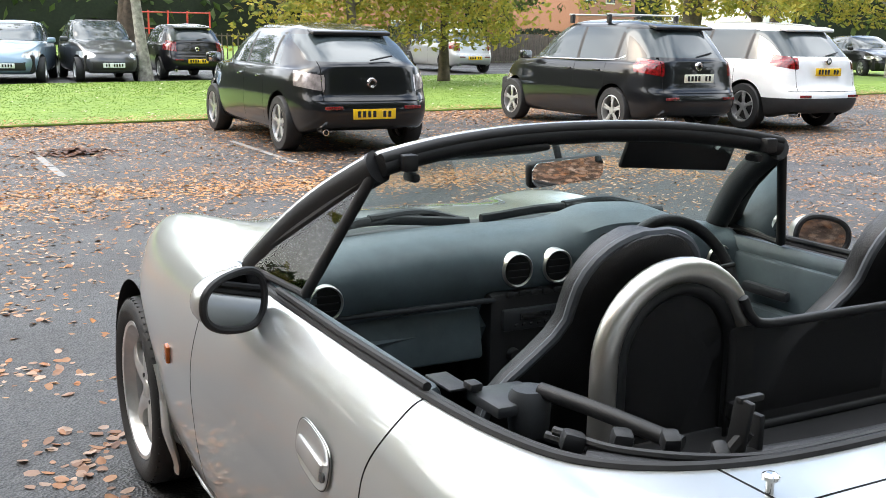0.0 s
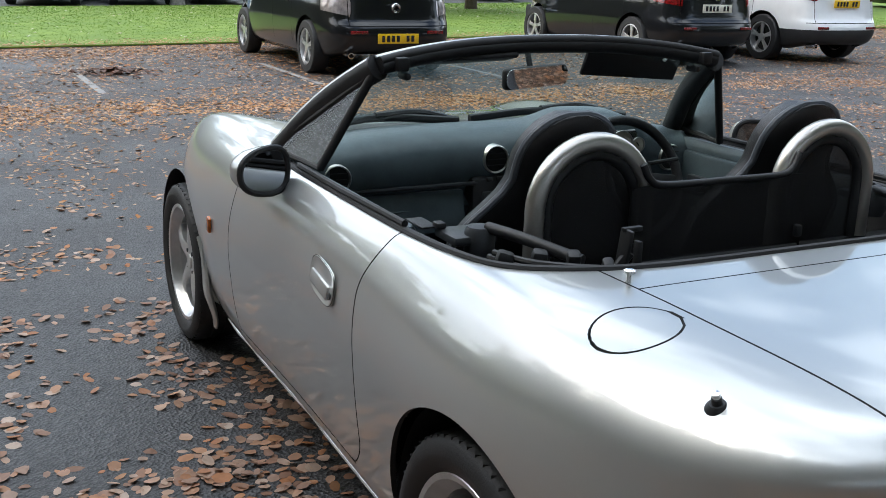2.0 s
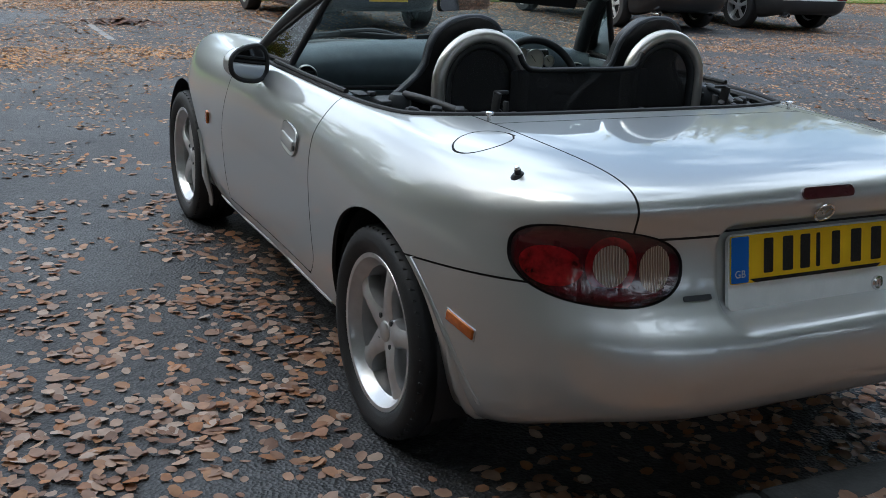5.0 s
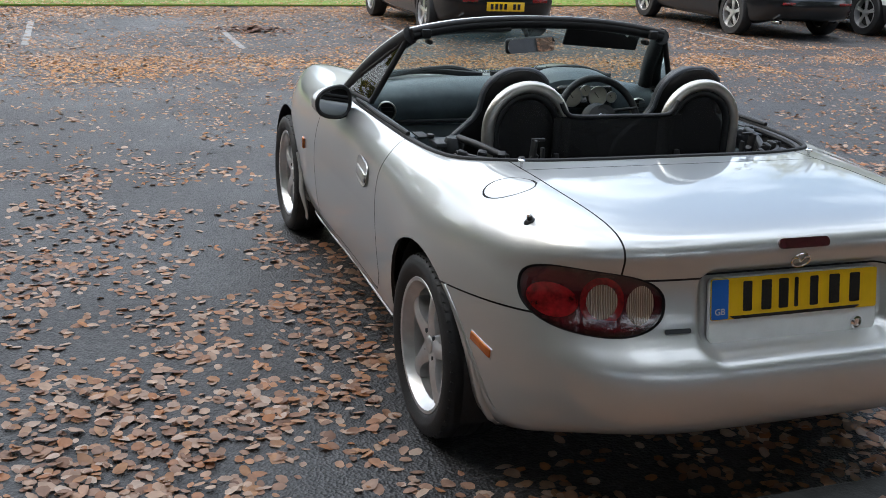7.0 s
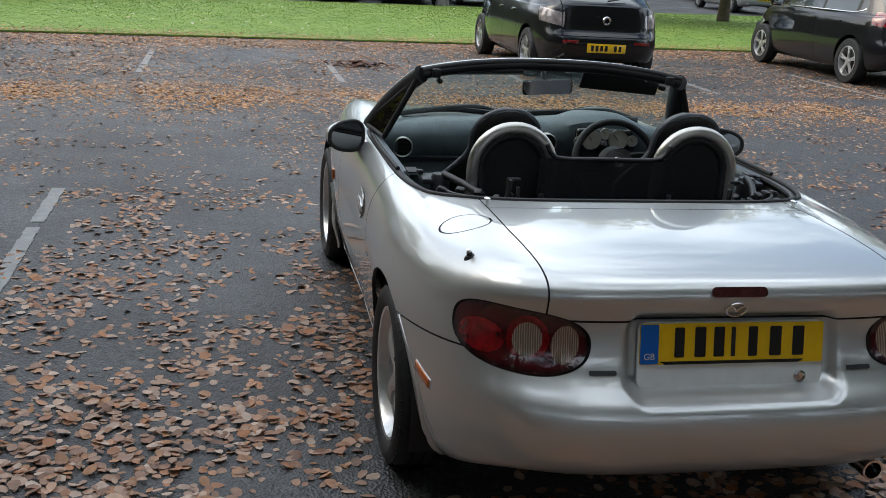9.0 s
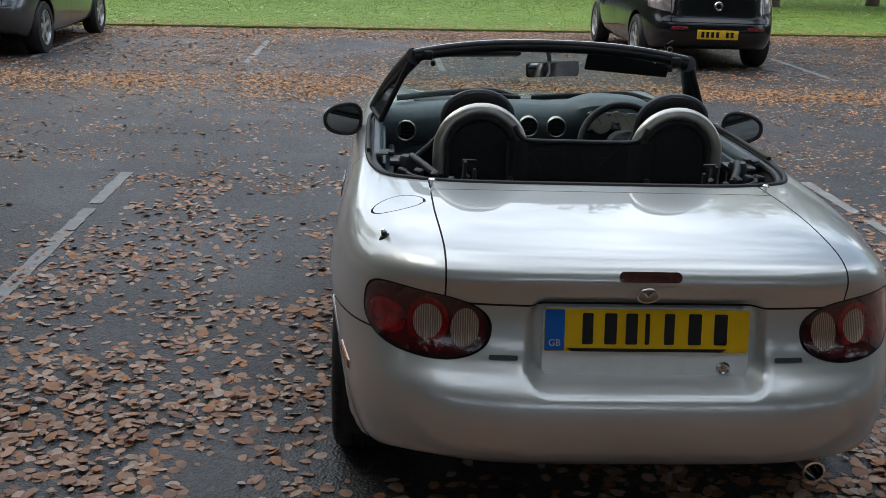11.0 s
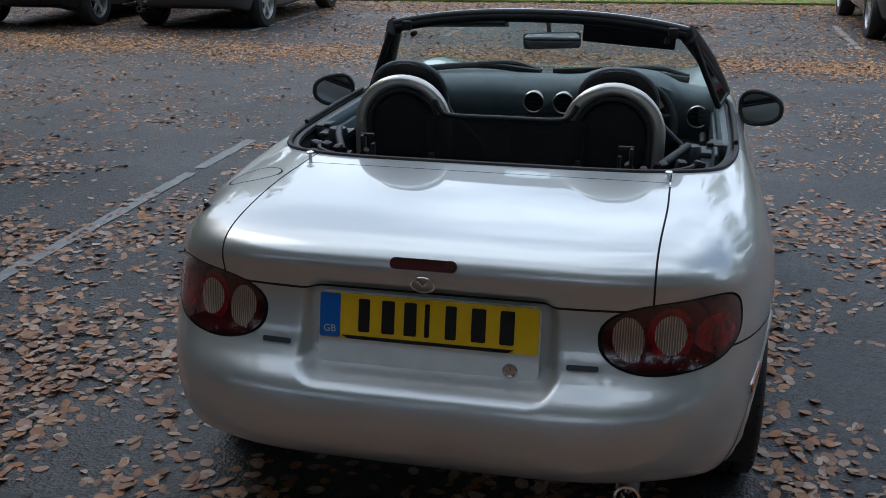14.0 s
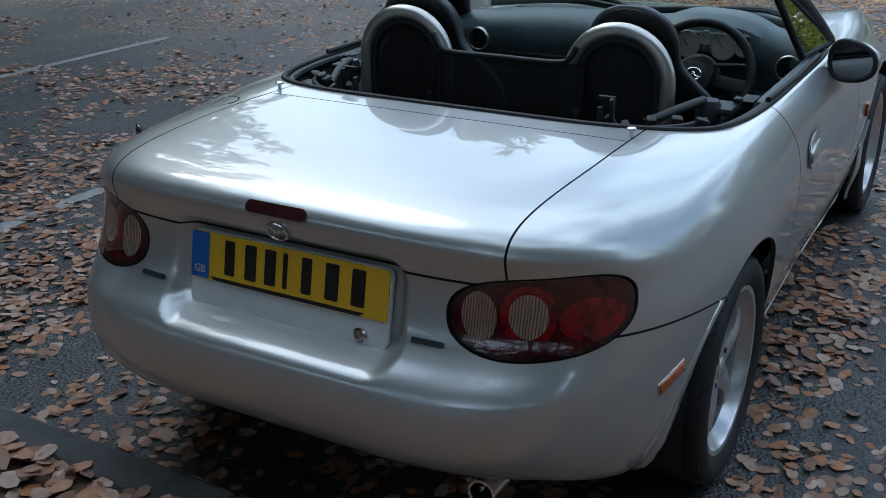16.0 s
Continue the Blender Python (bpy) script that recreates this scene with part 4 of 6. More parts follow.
part("gear_lever", merge(tube([(0.0, 0.98, 0.50), (0.0, 0.96, 0.60)], 0.012, 10), lathe([(0, 0.595), (0.018, 0.60), (0.024, 0.62), (0.018, 0.64), (0, 0.645)], 20, "z", (0, 0.955, 0))), BLACK_PLASTIC, car)
# door cards
for sx, side in ((-1, "left"), (1, "right")):
    dp = door_parts[side]
    part("door_card", box((0.03, 1.0, 0.42), (sx * 0.665, 1.0, 0.60), 0.012), DASH, dp)
    part("armrest", box((0.06, 0.62, 0.05), (sx * 0.645, 0.93, 0.66), 0.02), DASH, dp)
    part("door_top_roll", box((0.045, 1.02, 0.05), (sx * 0.685, 1.0, 0.822), 0.018, (0, sx * 18, 0)), DASH, dp)
    part("door_pull", box((0.025, 0.16, 0.03), (sx * 0.625, 1.08, 0.73), 0.01), GREY_PLASTIC, dp)
    part("window_slot_trim", tube([(sx * 0.713, 0.46, 0.861), (sx * 0.720, 0.8, 0.861), (sx * 0.717, 1.12, 0.862)], 0.008, 8), RUBBER, dp)
    # flush outer handle in its dished recess
    vs, fs = [], []
    prof = ((1.05, -0.0035), (1.0, 0.0005), (0.95, 0.0000), (0.86, -0.0022), (0.6, -0.0028), (0.0, -0.003))
    for k, d in prof:
        for q in range(40):
            a = 2 * math.pi * q / 40
            c, s = math.cos(a), math.sin(a)
            vs.append((d + 0.004, k * 0.078 * math.copysign(abs(c) ** 0.6, c), k * 0.044 * math.copysign(abs(s) ** 0.7, s)))
    for q in range(len(prof) - 1):
        for r in range(40):
            fs.append((q * 40 + r, q * 40 + (r + 1) % 40, (q + 1) * 40 + (r + 1) % 40, (q + 1) * 40 + r))
    h = mesh("door_handle", vs, fs, SILVER, dp, "silver pull handle in a dished recess")
    h.matrix_world = skin_at(0.700, 0.678, sx, 0.002) @ pose(0, 0, 0, sx * 8, 0, 0)
    part("handle_grip", box((0.014, 0.118, 0.036), (0.000, sx * 0.012, -0.014), 0.006), SILVER, h)
    part("recess_shadow_line", tube([(0.003, 1.03 * 0.078 * math.copysign(abs(math.cos(a)) ** 0.6, math.cos(a)), 1.03 * 0.044 * math.copysign(abs(math.sin(a)) ** 0.7, math.sin(a))) for a in [2 * math.pi * q / 40 for q in range(40)]], 0.0008, 6, closed=True, up=(1, 0, 0)), GAP, h)
    part("key_lock", lathe([(0, 0.0), (0.009, 0.0), (0.009, 0.004), (0, 0.005)], 16, "x", (0.002, -sx * 0.058, -0.014)), INK, h)

# ---- folded roof linkage at each side ----
for sx in (-1, 1):
    rf = part("roof_hinge", merge(lathe([(0, 0.79), (0.030, 0.79), (0.033, 0.81), (0.033, 0.850), (0.027, 0.862), (0.0, 0.864)], 28, "z", (sx * 0.575, 0.385, 0)), box((0.10, 0.10, 0.02), (sx * 0.59, 0.42, 0.835), 0.006)), GREY_PLASTIC, car, "grey plastic roof hinge cover")
    part("roof_arm", tube(smooth_path([(sx * 0.565, 0.37, 0.862), (sx * 0.53, 0.26, 0.858), (sx * 0.48, 0.145, 0.842)], 6), 0.0125, 12), BLACK_PLASTIC, rf)
    part("roof_link", merge(tube([(sx * 0.60, 0.30, 0.82), (sx * 0.52, 0.12, 0.815), (sx * 0.40, 0.07, 0.82)], 0.008, 8), tube([(sx * 0.62, 0.26, 0.80), (sx * 0.50, 0.08, 0.80)], 0.008, 8), tube([(sx * 0.43, 0.13, 0.80), (sx * 0.395, 0.11, 0.86)], 0.011, 8)), BLACK_PLASTIC, rf)
    part("latch_bracket", merge(box((0.010, 0.03, 0.085), (sx * 0.405, 0.115, 0.865), 0.003, (8, 0, 8)), box((0.045, 0.012, 0.010), (sx * 0.390, 0.115, 0.905), 0.003), box((0.010, 0.02, 0.06), (sx * 0.372, 0.115, 0.85), 0.003), box((0.07, 0.05, 0.03), (sx * 0.40, 0.10, 0.815), 0.008)), BLACK_PLASTIC, rf, "black latch bracket")
    part("latch_plate", merge(box((0.040, 0.085, 0.005), (sx * 0.655, 0.50, 0.848), 0.002), box((0.022, 0.028, 0.014), (sx * 0.635, 0.455, 0.853), 0.004)), BLACK_PLASTIC, rf)
    part("strap", tube(smooth_path([(sx * 0.47, 0.10, 0.825), (sx * 0.46, 0.05, 0.845), (sx * 0.38, 0.06, 0.835), (sx * 0.32, 0.10, 0.82), (sx * 0.25, 0.06, 0.81)], 6), 0.006, 8), RUBBER, rf)
roof = part("folded_roof", tube(smooth_path([(-0.60, 0.20, 0.805), (-0.45, 0.08, 0.81), (0, 0.06, 0.812), (0.45, 0.08, 0.81), (0.60, 0.20, 0.805)], 8), 0.036, 12, 0.8), SEAT, car, "black folded soft top under the cockpit edge")
part("roof_fold", tube(smooth_path([(-0.56, 0.24, 0.80), (-0.42, 0.15, 0.795), (0, 0.125, 0.79), (0.42, 0.15, 0.795), (0.56, 0.24, 0.80)], 8), 0.026, 10, 0.8), SEAT, roof)
for sx in (-1, 1):
    part("roof_bow", tube(smooth_path([(sx * 0.60, 0.28, 0.835), (sx * 0.56, 0.17, 0.838), (sx * 0.44, 0.075, 0.842), (sx * 0.28, 0.052, 0.845), (0, 0.05, 0.845)], 8), 0.007, 8), BLACK_PLASTIC, roof)
    for k in range(4):
        part("linkage_lug", box((0.035 - 0.004 * k, 0.03, 0.03 + 0.006 * (k % 2)), (sx * (0.60 - 0.052 * k), 0.235 - 0.042 * k, 0.835 + 0.006 * (k % 3)), 0.008, (10 * k, 15 - 8 * k, sx * 25)), BLACK_PLASTIC, roof)

# ---- windscreen ----
BASE_Y, BASE_Z, TOP_Y, TOP_Z = 1.62, 0.868, 1.050, 1.172


def screen(u, t, inset=0.0):
    """u from -1 to 1 across, t from 0 at the base to 1 at the header."""
    w = (0.690 - inset) + (0.545 - 0.690) * t
    yb = BASE_Y - 0.27 * abs(u) ** 2.2
    yt = TOP_Y - 0.045 * abs(u) ** 2.2
    zb = BASE_Z - 0.005 * u * u
    zt = TOP_Z - 0.046 * abs(u) ** 2.4
    bow = 0.016 * math.sin(math.pi * t)
    return (w * u, yb + (yt - yb) * t + bow, zb + (zt - zb) * t + bow)


ws = part("windscreen_frame", merge(tube([screen(-1, t / 10) for t in range(11)], 0.032, 12, 1.1), tube([screen(1, t / 10) for t in range(11)], 0.032, 12, 1.1), tube([screen(u / 12, 1) for u in range(-12, 13)], 0.030, 14, 0.75)), BLACK_PLASTIC, car, "black windscreen surround")
for sx in (-1, 1):
    part("pillar_skin", tube([(lambda p: (p[0] + sx * 0.012, p[1] + 0.012, p[2] + 0.010))(screen(sx, t / 10)) for t in range(11)], 0.018, 12, 0.9), SILVER, ws)
part("header_skin", tube([(lambda p: (p[0], p[1] + 0.014, p[2] + 0.008))(screen(u / 12, 1)) for u in range(-12, 13)], 0.026, 14, 0.75), SILVER, ws)
part("header_seal", tube([(lambda p: (p[0], p[1] - 0.014, p[2] + 0.014))(screen(u / 12, 1)) for u in range(-12, 13)], 0.014, 10), RUBBER, ws)
vs, fs = [], []
NU, NT = 25, 11
for i in range(NT):
    for j in range(NU):
        vs.append(screen(-1 + 2 * j / (NU - 1), i / (NT - 1)))
for i in range(NT - 1):
    for j in range(NU - 1):
        fs.append((i * NU + j, i * NU + j + 1, (i + 1) * NU + j + 1, (i + 1) * NU + j))
pane = mesh("windscreen", vs, fs, SCREEN, ws)
pane.visible_shadow = False
# header latches, visors, mirror
for sx in (-1, 1):
    p = screen(sx * 0.9, 1)
    part("header_latch", merge(box((0.035, 0.03, 0.035), (p[0], p[1] - 0.035, p[2] - 0.002), 0.006), box((0.02, 0.05, 0.02), (p[0] - sx * 0.02, p[1] - 0.01, p[2] - 0.035), 0.008)), BLACK_PLASTIC, ws)
vz = part("sun_visor", box((0.345, 0.014, 0.100), (0.330, 1.115, 1.112), 0.006, (20, 4, 0)), BLACK_PLASTIC, ws, "black sun visor swung down")
part("visor_clip", box((0.012, 0.006, 0.020), (0.44, 1.098, 1.122), 0.002, (20, 30, 0)), PLATE_WHITE, vz)
part("sun_visor", box((0.36, 0.085, 0.016), (-0.30, 1.062, 1.135), 0.007, (-12, -2, -1)), BLACK_PLASTIC, ws, "black sun visor folded up")
rv = part("rear_view_mirror", box((0.222, 0.030, 0.064), (0, 0, 0), 0.014, segs=3), BLACK_PLASTIC, car, "black interior mirror")
rv.matrix_world = pose(0.033, 1.185, 1.068, 1, -3, 3)
part("mirror_glass", slab(rounded(0.214, 0.058, 0.022), -0.002, at=-0.0155), MIRROR, rv)
part("mirror_stem", merge(tube([(-0.01, 0.01, 0.03), (-0.015, 0.02, 0.075)], 0.009, 10), box((0.045, 0.03, 0.02), (-0.02, 0.03, 0.085), 0.008)), GREY_PLASTIC, rv)
# quarter windows
for sx in (-1, 1):
    A = Vector((sx * 0.712, 1.36, 0.866))
    B = Vector((sx * 0.560, 1.000, 1.108))
    C = Vector((sx * 0.672, 1.085, 0.856))
    q = part("quarter_window", tube([B, C], 0.012, 10), RUBBER, car, "triangular quarter window in a black frame")
    g = mesh("quarter_pane", [A, B, C, A + Vector((sx * 0.003, 0, 0)), B + Vector((sx * 0.003, 0, 0)), C + Vector((sx * 0.003, 0, 0))], [(0, 1, 2), (3, 5, 4)], SCREEN, q, smooth=False)
    g.visible_shadow = False
    part("quarter_seal", merge(tube([A, B], 0.010, 8), tube([A, C], 0.008, 8)), RUBBER, q)
# wipers lie on the cowl
for x0, x1 in ((-0.60, -0.05), (0.0, 0.56)):
    wp = part("wiper", tube(smooth_path([(x0, 1.42 + 0.1 * (abs(x0) < 0.3) , 0.897), ((x0 + x1) / 2, 1.535, 0.909), (x1, 1.50 - 0.06 * (x1 > 0.3), 0.895)], 8), 0.010, 8, 1.3), BLACK_PLASTIC, car, "black windscreen wiper")
    part("wiper_arm", tube(smooth_path([((x0 + x1) / 2, 1.535, 0.916), (x1 - 0.12, 1.55, 0.920), (x1 + 0.0, 1.53, 0.893)], 6), 0.014, 8, 0.8), BLACK_PLASTIC, wp)
part("cowl", box((1.05, 0.12, 0.02), (0, 1.54, 0.872), 0.008), BLACK_PLASTIC, car)


# ---- door mirrors ----
for sx in (-1, 1):
    bm = bmesh.new()
    bmesh.ops.create_uvsphere(bm, u_segments=32, v_segments=18, radius=1)
    for v in bm.verts:
        x, y, z = v.co
        y = y if y > 0 else y * 0.05
        x, z = math.copysign(abs(x) ** 0.85, x), math.copysign(abs(z) ** 0.85, z)
        k = 1.0 - 0.18 * x * sx
        v.co = (0.080 * x, 0.092 * y * (1.0 - 0.15 * x * sx), 0.060 * z * k)
    mr = part("door_mirror", bm, SILVER, car, "silver oval door mirror")
    mr.matrix_world = pose(sx * 0.826, 1.090, 0.858, 0, 0, sx * -21)
    rimp = []
    for i in range(40):
        a = 2 * math.pi * i / 40
        x, z = math.copysign(abs(math.cos(a)) ** 0.8, math.cos(a)), math.copysign(abs(math.sin(a)) ** 0.8, math.sin(a))
        rimp.append((0.076 * x, -0.008, 0.058 * z * (1 - 0.18 * x * sx)))
    part("mirror_rim", tube(rimp, 0.0085, 8, closed=True, up=(0, 1, 0)), BLACK_PLASTIC, mr)
    part("mirror_glass", slab([(p[0] * 0.95, p[2] * 0.95) for p in rimp], 0.002, at=-0.0095), DOOR_MIRROR, mr)
    part("mirror_arm", tube([(-sx * 0.035, 0.035, -0.018), (-sx * 0.075, 0.035, -0.040), (-sx * 0.110, 0.03, -0.075)], 0.033, 14, 0.8), SILVER, mr)


# ---- ground ----
def ground_material():
    m = bpy.data.materials.new("asphalt")
    m.use_nodes = True
    n, k = m.node_tree.nodes, m.node_tree.links
    b = n["Principled BSDF"]
    tc = n.new("ShaderNodeTexCoord")
    def noise_tex(scale, detail=5, rough=0.6):
        t = n.new("ShaderNodeTexNoise")
        t.inputs["Scale"].default_value, t.inputs["Detail"].default_value, t.inputs["Roughness"].default_value = scale, detail, rough
        k.new(tc.outputs["Object"], t.inputs["Vector"])
        return t
    vor = n.new("ShaderNodeTexVoronoi")
    vor.inputs["Scale"].default_value = 95
    k.new(tc.outputs["Object"], vor.inputs["Vector"])
    big, fine = noise_tex(0.7), noise_tex(28)
    r = n.new("ShaderNodeValToRGB")
    r.color_ramp.elements[0].color, r.color_ramp.elements[1].color = (0.014, 0.015, 0.016, 1), (0.066, 0.064, 0.065, 1)
    r.color_ramp.elements[0].position, r.color_ramp.elements[1].position = 0.3, 0.75
    mixv = n.new("ShaderNodeMath")
    mixv.operation = "MULTIPLY_ADD"
    k.new(vor.outputs["Color"], mixv.inputs[0])
    mixv.inputs[1].default_value = 0.35
    k.new(fine.outputs["Fac"], mixv.inputs[2])
    sub = n.new("ShaderNodeMath")
    sub.operation = "ADD"
    k.new(mixv.outputs[0], sub.inputs[0])
    mr = n.new("ShaderNodeMapRange")
    mr.inputs["To Min"].default_value, mr.inputs["To Max"].default_value = -0.35, 0.0
    k.new(big.outputs["Fac"], mr.inputs[0])
    k.new(mr.outputs[0], sub.inputs[1])
    k.new(sub.outputs[0], r.inputs[0])
    k.new(r.outputs[0], b.inputs["Base Color"])
    rg = n.new("ShaderNodeMapRange")
    rg.inputs["From Min"].default_value, rg.inputs["From Max"].default_value = 0.35, 0.65
    rg.inputs["To Min"].default_value, rg.inputs["To Max"].default_value = 0.42, 0.66
    k.new(big.outputs["Fac"], rg.inputs[0])
    k.new(rg.outputs[0], b.inputs["Roughness"])
    bp = n.new("ShaderNodeBump")
    bp.inputs["Strength"].default_value, bp.inputs["Distance"].default_value = 0.9, 0.005
    k.new(vor.outputs["Distance"], bp.inputs["Height"])
    k.new(bp.outputs[0], b.inputs["Normal"])
    return m


ASPHALT = ground_material()
GRASS = material("grass", (0.11, 0.20, 0.022), 0.8, second=(0.20, 0.29, 0.045), scale=1.3, bump=0.8, bump_scale=40)
BLADE = leafy("grass_blades", [(0.10, 0.185, 0.02), (0.125, 0.215, 0.025), (0.15, 0.24, 0.035), (0.115, 0.20, 0.025)], 0.6, 0.5)
DRY_LEAF = leafy("fallen_leaves", [(0.16, 0.08, 0.05), (0.40, 0.24, 0.16), (0.24, 0.12, 0.07), (0.52, 0.38, 0.29), (0.42, 0.17, 0.06), (0.30, 0.16, 0.10), (0.56, 0.43, 0.34), (0.44, 0.22, 0.10), (0.25, 0.13, 0.08), (0.46, 0.31, 0.22), (0.48, 0.20, 0.07)], 0.6, 0.15)
FAR_LEAF = leafy("drifted_leaves", [(0.22, 0.10, 0.045), (0.42, 0.20, 0.07), (0.55, 0.38, 0.24), (0.46, 0.19, 0.05), (0.30, 0.13, 0.05), (0.58, 0.44, 0.33), (0.40, 0.21, 0.10)], 0.7, 0.1)
PAINT = material("worn_line_paint", (0.20, 0.20, 0.195), 0.7, second=(0.31, 0.31, 0.30), scale=11, bump=0.3, bump_scale=120)
KERB = material("kerb_concrete", (0.055, 0.056, 0.055), 0.85, vary=0.35, scale=9, bump=0.5, bump_scale=90)
SOIL = material("leaf_litter_soil", (0.10, 0.062, 0.040), 0.95, vary=0.5, scale=6, bump=0.6, bump_scale=50)


def sheet(name, outline, z, mat, label, thick=0.0):
    bm = bmesh.new()
    f = bm.faces.new([bm.verts.new((x, y, z)) for x, y in outline])
    bmesh.ops.recalc_face_normals(bm, faces=bm.faces)
    if f.normal.z < 0:
        f.normal_flip()
    if thick:
        out = bmesh.ops.extrude_face_region(bm, geom=[f])
        for v in out["geom"]:
            if isinstance(v, bmesh.types.BMVert):
                v.co.z += thick
    return tagged(link_bm(name, bm, mat, smooth=False), label, kind="structure", category=name)


def lawn_near(x):
    return 14.3 + 0.14 * x


def lawn_far(x):
    return 24.4 + 0.24 * x


sheet("ground", [(-400, -400), (400, -400), (400, 900), (-400, 900)], 0.0, ASPHALT, "dark worn asphalt of the car park")
sheet("grass_verge", [(-60, lawn_near(-60)), (60, lawn_near(60)), (60, lawn_far(60)), (-60, lawn_far(-60))], 0.012, GRASS, "mown green grass strip", 0.02)
sheet("far_lawn", [(-80, 30), (-10, 33), (60, 48), (300, 60), (300, 400), (-300, 400)], 0.02, GRASS, "park lawn beyond the second car park")

# painted bay lines
for x, y0, y1 in ((-4.75, 9.5, 12.0), (-2.27, 9.55, 12.0), (0.06, 9.3, 11.2), (2.43, 9.35, 11.8), (4.85, 9.3, 11.6), (7.25, 9.3, 11.8), (-4.75, 0.2, 3.9), (-2.33, 0.2, 3.72), (2.29, 0.2, 3.82), (4.75, 0.2, 3.8)):
    bm = bmesh.new()
    rng = random.Random(int(x * 100) + int(y0 * 10))
    n = 30
    for i in range(n):
        a, b = y0 + (y1 - y0) * i / n, y0 + (y1 - y0) * (i + 1) / n
        w0, w1 = 0.04 + rng.uniform(-0.006, 0.004), 0.04 + rng.uniform(-0.006, 0.004)
        if rng.random() < 0.94:
            bm.faces.new([bm.verts.new(p) for p in ((x - w0, a, 0.004), (x + w0, a, 0.004), (x + w1, b, 0.004), (x - w1, b, 0.004))])
    tagged(link_bm("bay_line", bm, PAINT, smooth=False), "worn white painted parking bay line", "road marking", "bay lines", "structure")

# kerb stones behind the parked car, and the leaf-strewn verge
verge = sheet("verge", [(-30, -30), (30, -30), (30, -0.90), (-30, -0.90)], 0.085, SOIL, "bare verge under fallen leaves")
kerb = tagged(new("kerb"), "dark concrete kerb stones", "kerb", kind="structure")
kb = box((0.905, 0.125, 0.24), (0, 0, 0), 0.018)
kme = bpy.data.meshes.new("kerb_stone")
kb.to_mesh(kme)
kb.free()
kme.materials.append(KERB)
for i in range(-9, 10):
    k = new("kerb_stone", kme)
    k.parent = kerb
    k.matrix_world = pose(i * 0.915 + 0.32, -0.84 + 0.003 * math.sin(i * 3.1), -0.018, 0, 0, 0.3 * math.sin(i * 1.7))


# ---- fallen leaves ----
def leaves(name, count, place, mat, size, label, curl=0.5, seed=1, detail=True, base=0.0):
    rng = np.random.default_rng(seed)
    if detail:
        shape = [(0, -1.0, 0), (0.52, -0.62, 0.25), (0.68, 0.02, 0.3), (0.50, 0.62, 0.2), (0, 1.0, 0.05), (-0.50, 0.62, 0.2), (-0.68, 0.02, 0.3), (-0.52, -0.62, 0.25), (0, 0, 0)]
        tri = [(8, i, (i + 1) % 8) for i in range(8)]
    else:
        shape = [(0, -1, 0), (0.5, 0, 0.25), (0, 1, 0), (-0.5, 0, 0.25)]
        tri = [(0, 1, 2), (0, 2, 3)]
    shape = np.array(shape, float)
    spots = []
    while len(spots) < count:
        p = place(rng)
        if p is not None:
            spots.append(p)
    n = len(spots)
    s = size * rng.uniform(0.55, 1.35, n)
    q = np.repeat(shape[None], n, 0)
    q[:, :, 0] *= rng.uniform(0.8, 1.25, n)[:, None]
    q[:, :, :2] *= rng.uniform(0.84, 1.16, (n, shape.shape[0], 2))
    q[:, :, 2] *= (curl * rng.uniform(0.2, 1.7, n) * np.where(rng.random(n) < 0.62, 1, -1))[:, None]
    q[:, :, 2] += (curl * rng.uniform(-0.5, 0.5, n))[:, None] * q[:, :, 1] ** 2
    ang = np.stack([rng.normal(0, 0.15, n), rng.normal(0, 0.15, n), rng.uniform(0, 2 * math.pi, n)], 1)
    low = (np.einsum("nij,nkj->nki", turns(ang), q)[:, :, 2]).min(1) * s * 0.85
    at = np.array(spots, float)
    at[:, 2] += base - low
    return tagged(scatter(name, at, s, q, tri, ang, mat, True), label, "leaves", kind="stuff")


def drift(x, y, s=0.9, seed=0.0):
    return noise.noise(Vector((x * s, y * s, seed)))


def in_tyre(x, y):
    return abs(abs(x) - 0.70) < 0.13 and (abs(y) < 0.27 or abs(y - HUB_F) < 0.27)


def near_place(rng):
    """Thick beside and behind the car, thinning out towards the lane."""
    x, y = rng.uniform(-8.0, 8.0), rng.uniform(-0.80, 5.6)
    dens = 0.85 - 0.17 * max(0, y + 0.1) - 0.06 * max(0, abs(x) - 3.5) + 1.0 * drift(x, y, 0.9) + 0.8 * drift(x, y, 3.0, 5) - 0.12
    dens -= 0.25 * ssin((y - 2.0) / 2)
    if abs(x) < 0.6 and y > 0.2:
        dens -= 0.4
    if rng.random() > dens or in_tyre(x, y):
        return None
    return (x, y, 0.0 + (0.012 * rng.random() if dens > 0.9 else 0))


leaves("fallen_leaves", 27000, near_place, DRY_LEAF, 0.0215, "curled brown and tan fallen leaves on asphalt", 0.27, 3)


def verge_place(rng):
    return (rng.uniform(-6, 6), -0.90 - 7.0 * rng.random() ** 1.5, 0.087 + 0.03 * rng.random())


leaves("verge_leaves", 26000, verge_place, DRY_LEAF, 0.029, "thick layer of brown leaves on the verge", 0.35, 4)


def lane_place(rng):
    x, y = rng.uniform(-10, 14), rng.uniform(3.2, 9.5)
    dens = 0.20 * ssin((y - 3.0) / 1.6) + 0.3 * drift(x, y, 0.5, 2) + 0.3 * drift(x, y, 2.0, 9) + 0.95 * math.exp(-((y - 8.15 + 0.25 * math.sin(x * 0.7)) / 0.42) ** 2) * (0.7 + drift(x, y, 0.8, 4))
    return (x, y, 0.0) if rng.random() < dens else None


leaves("lane_leaves", 40000, lane_place, FAR_LEAF, 0.022, "orange and brown leaves scattered over the lane", 0.22, 5, False)


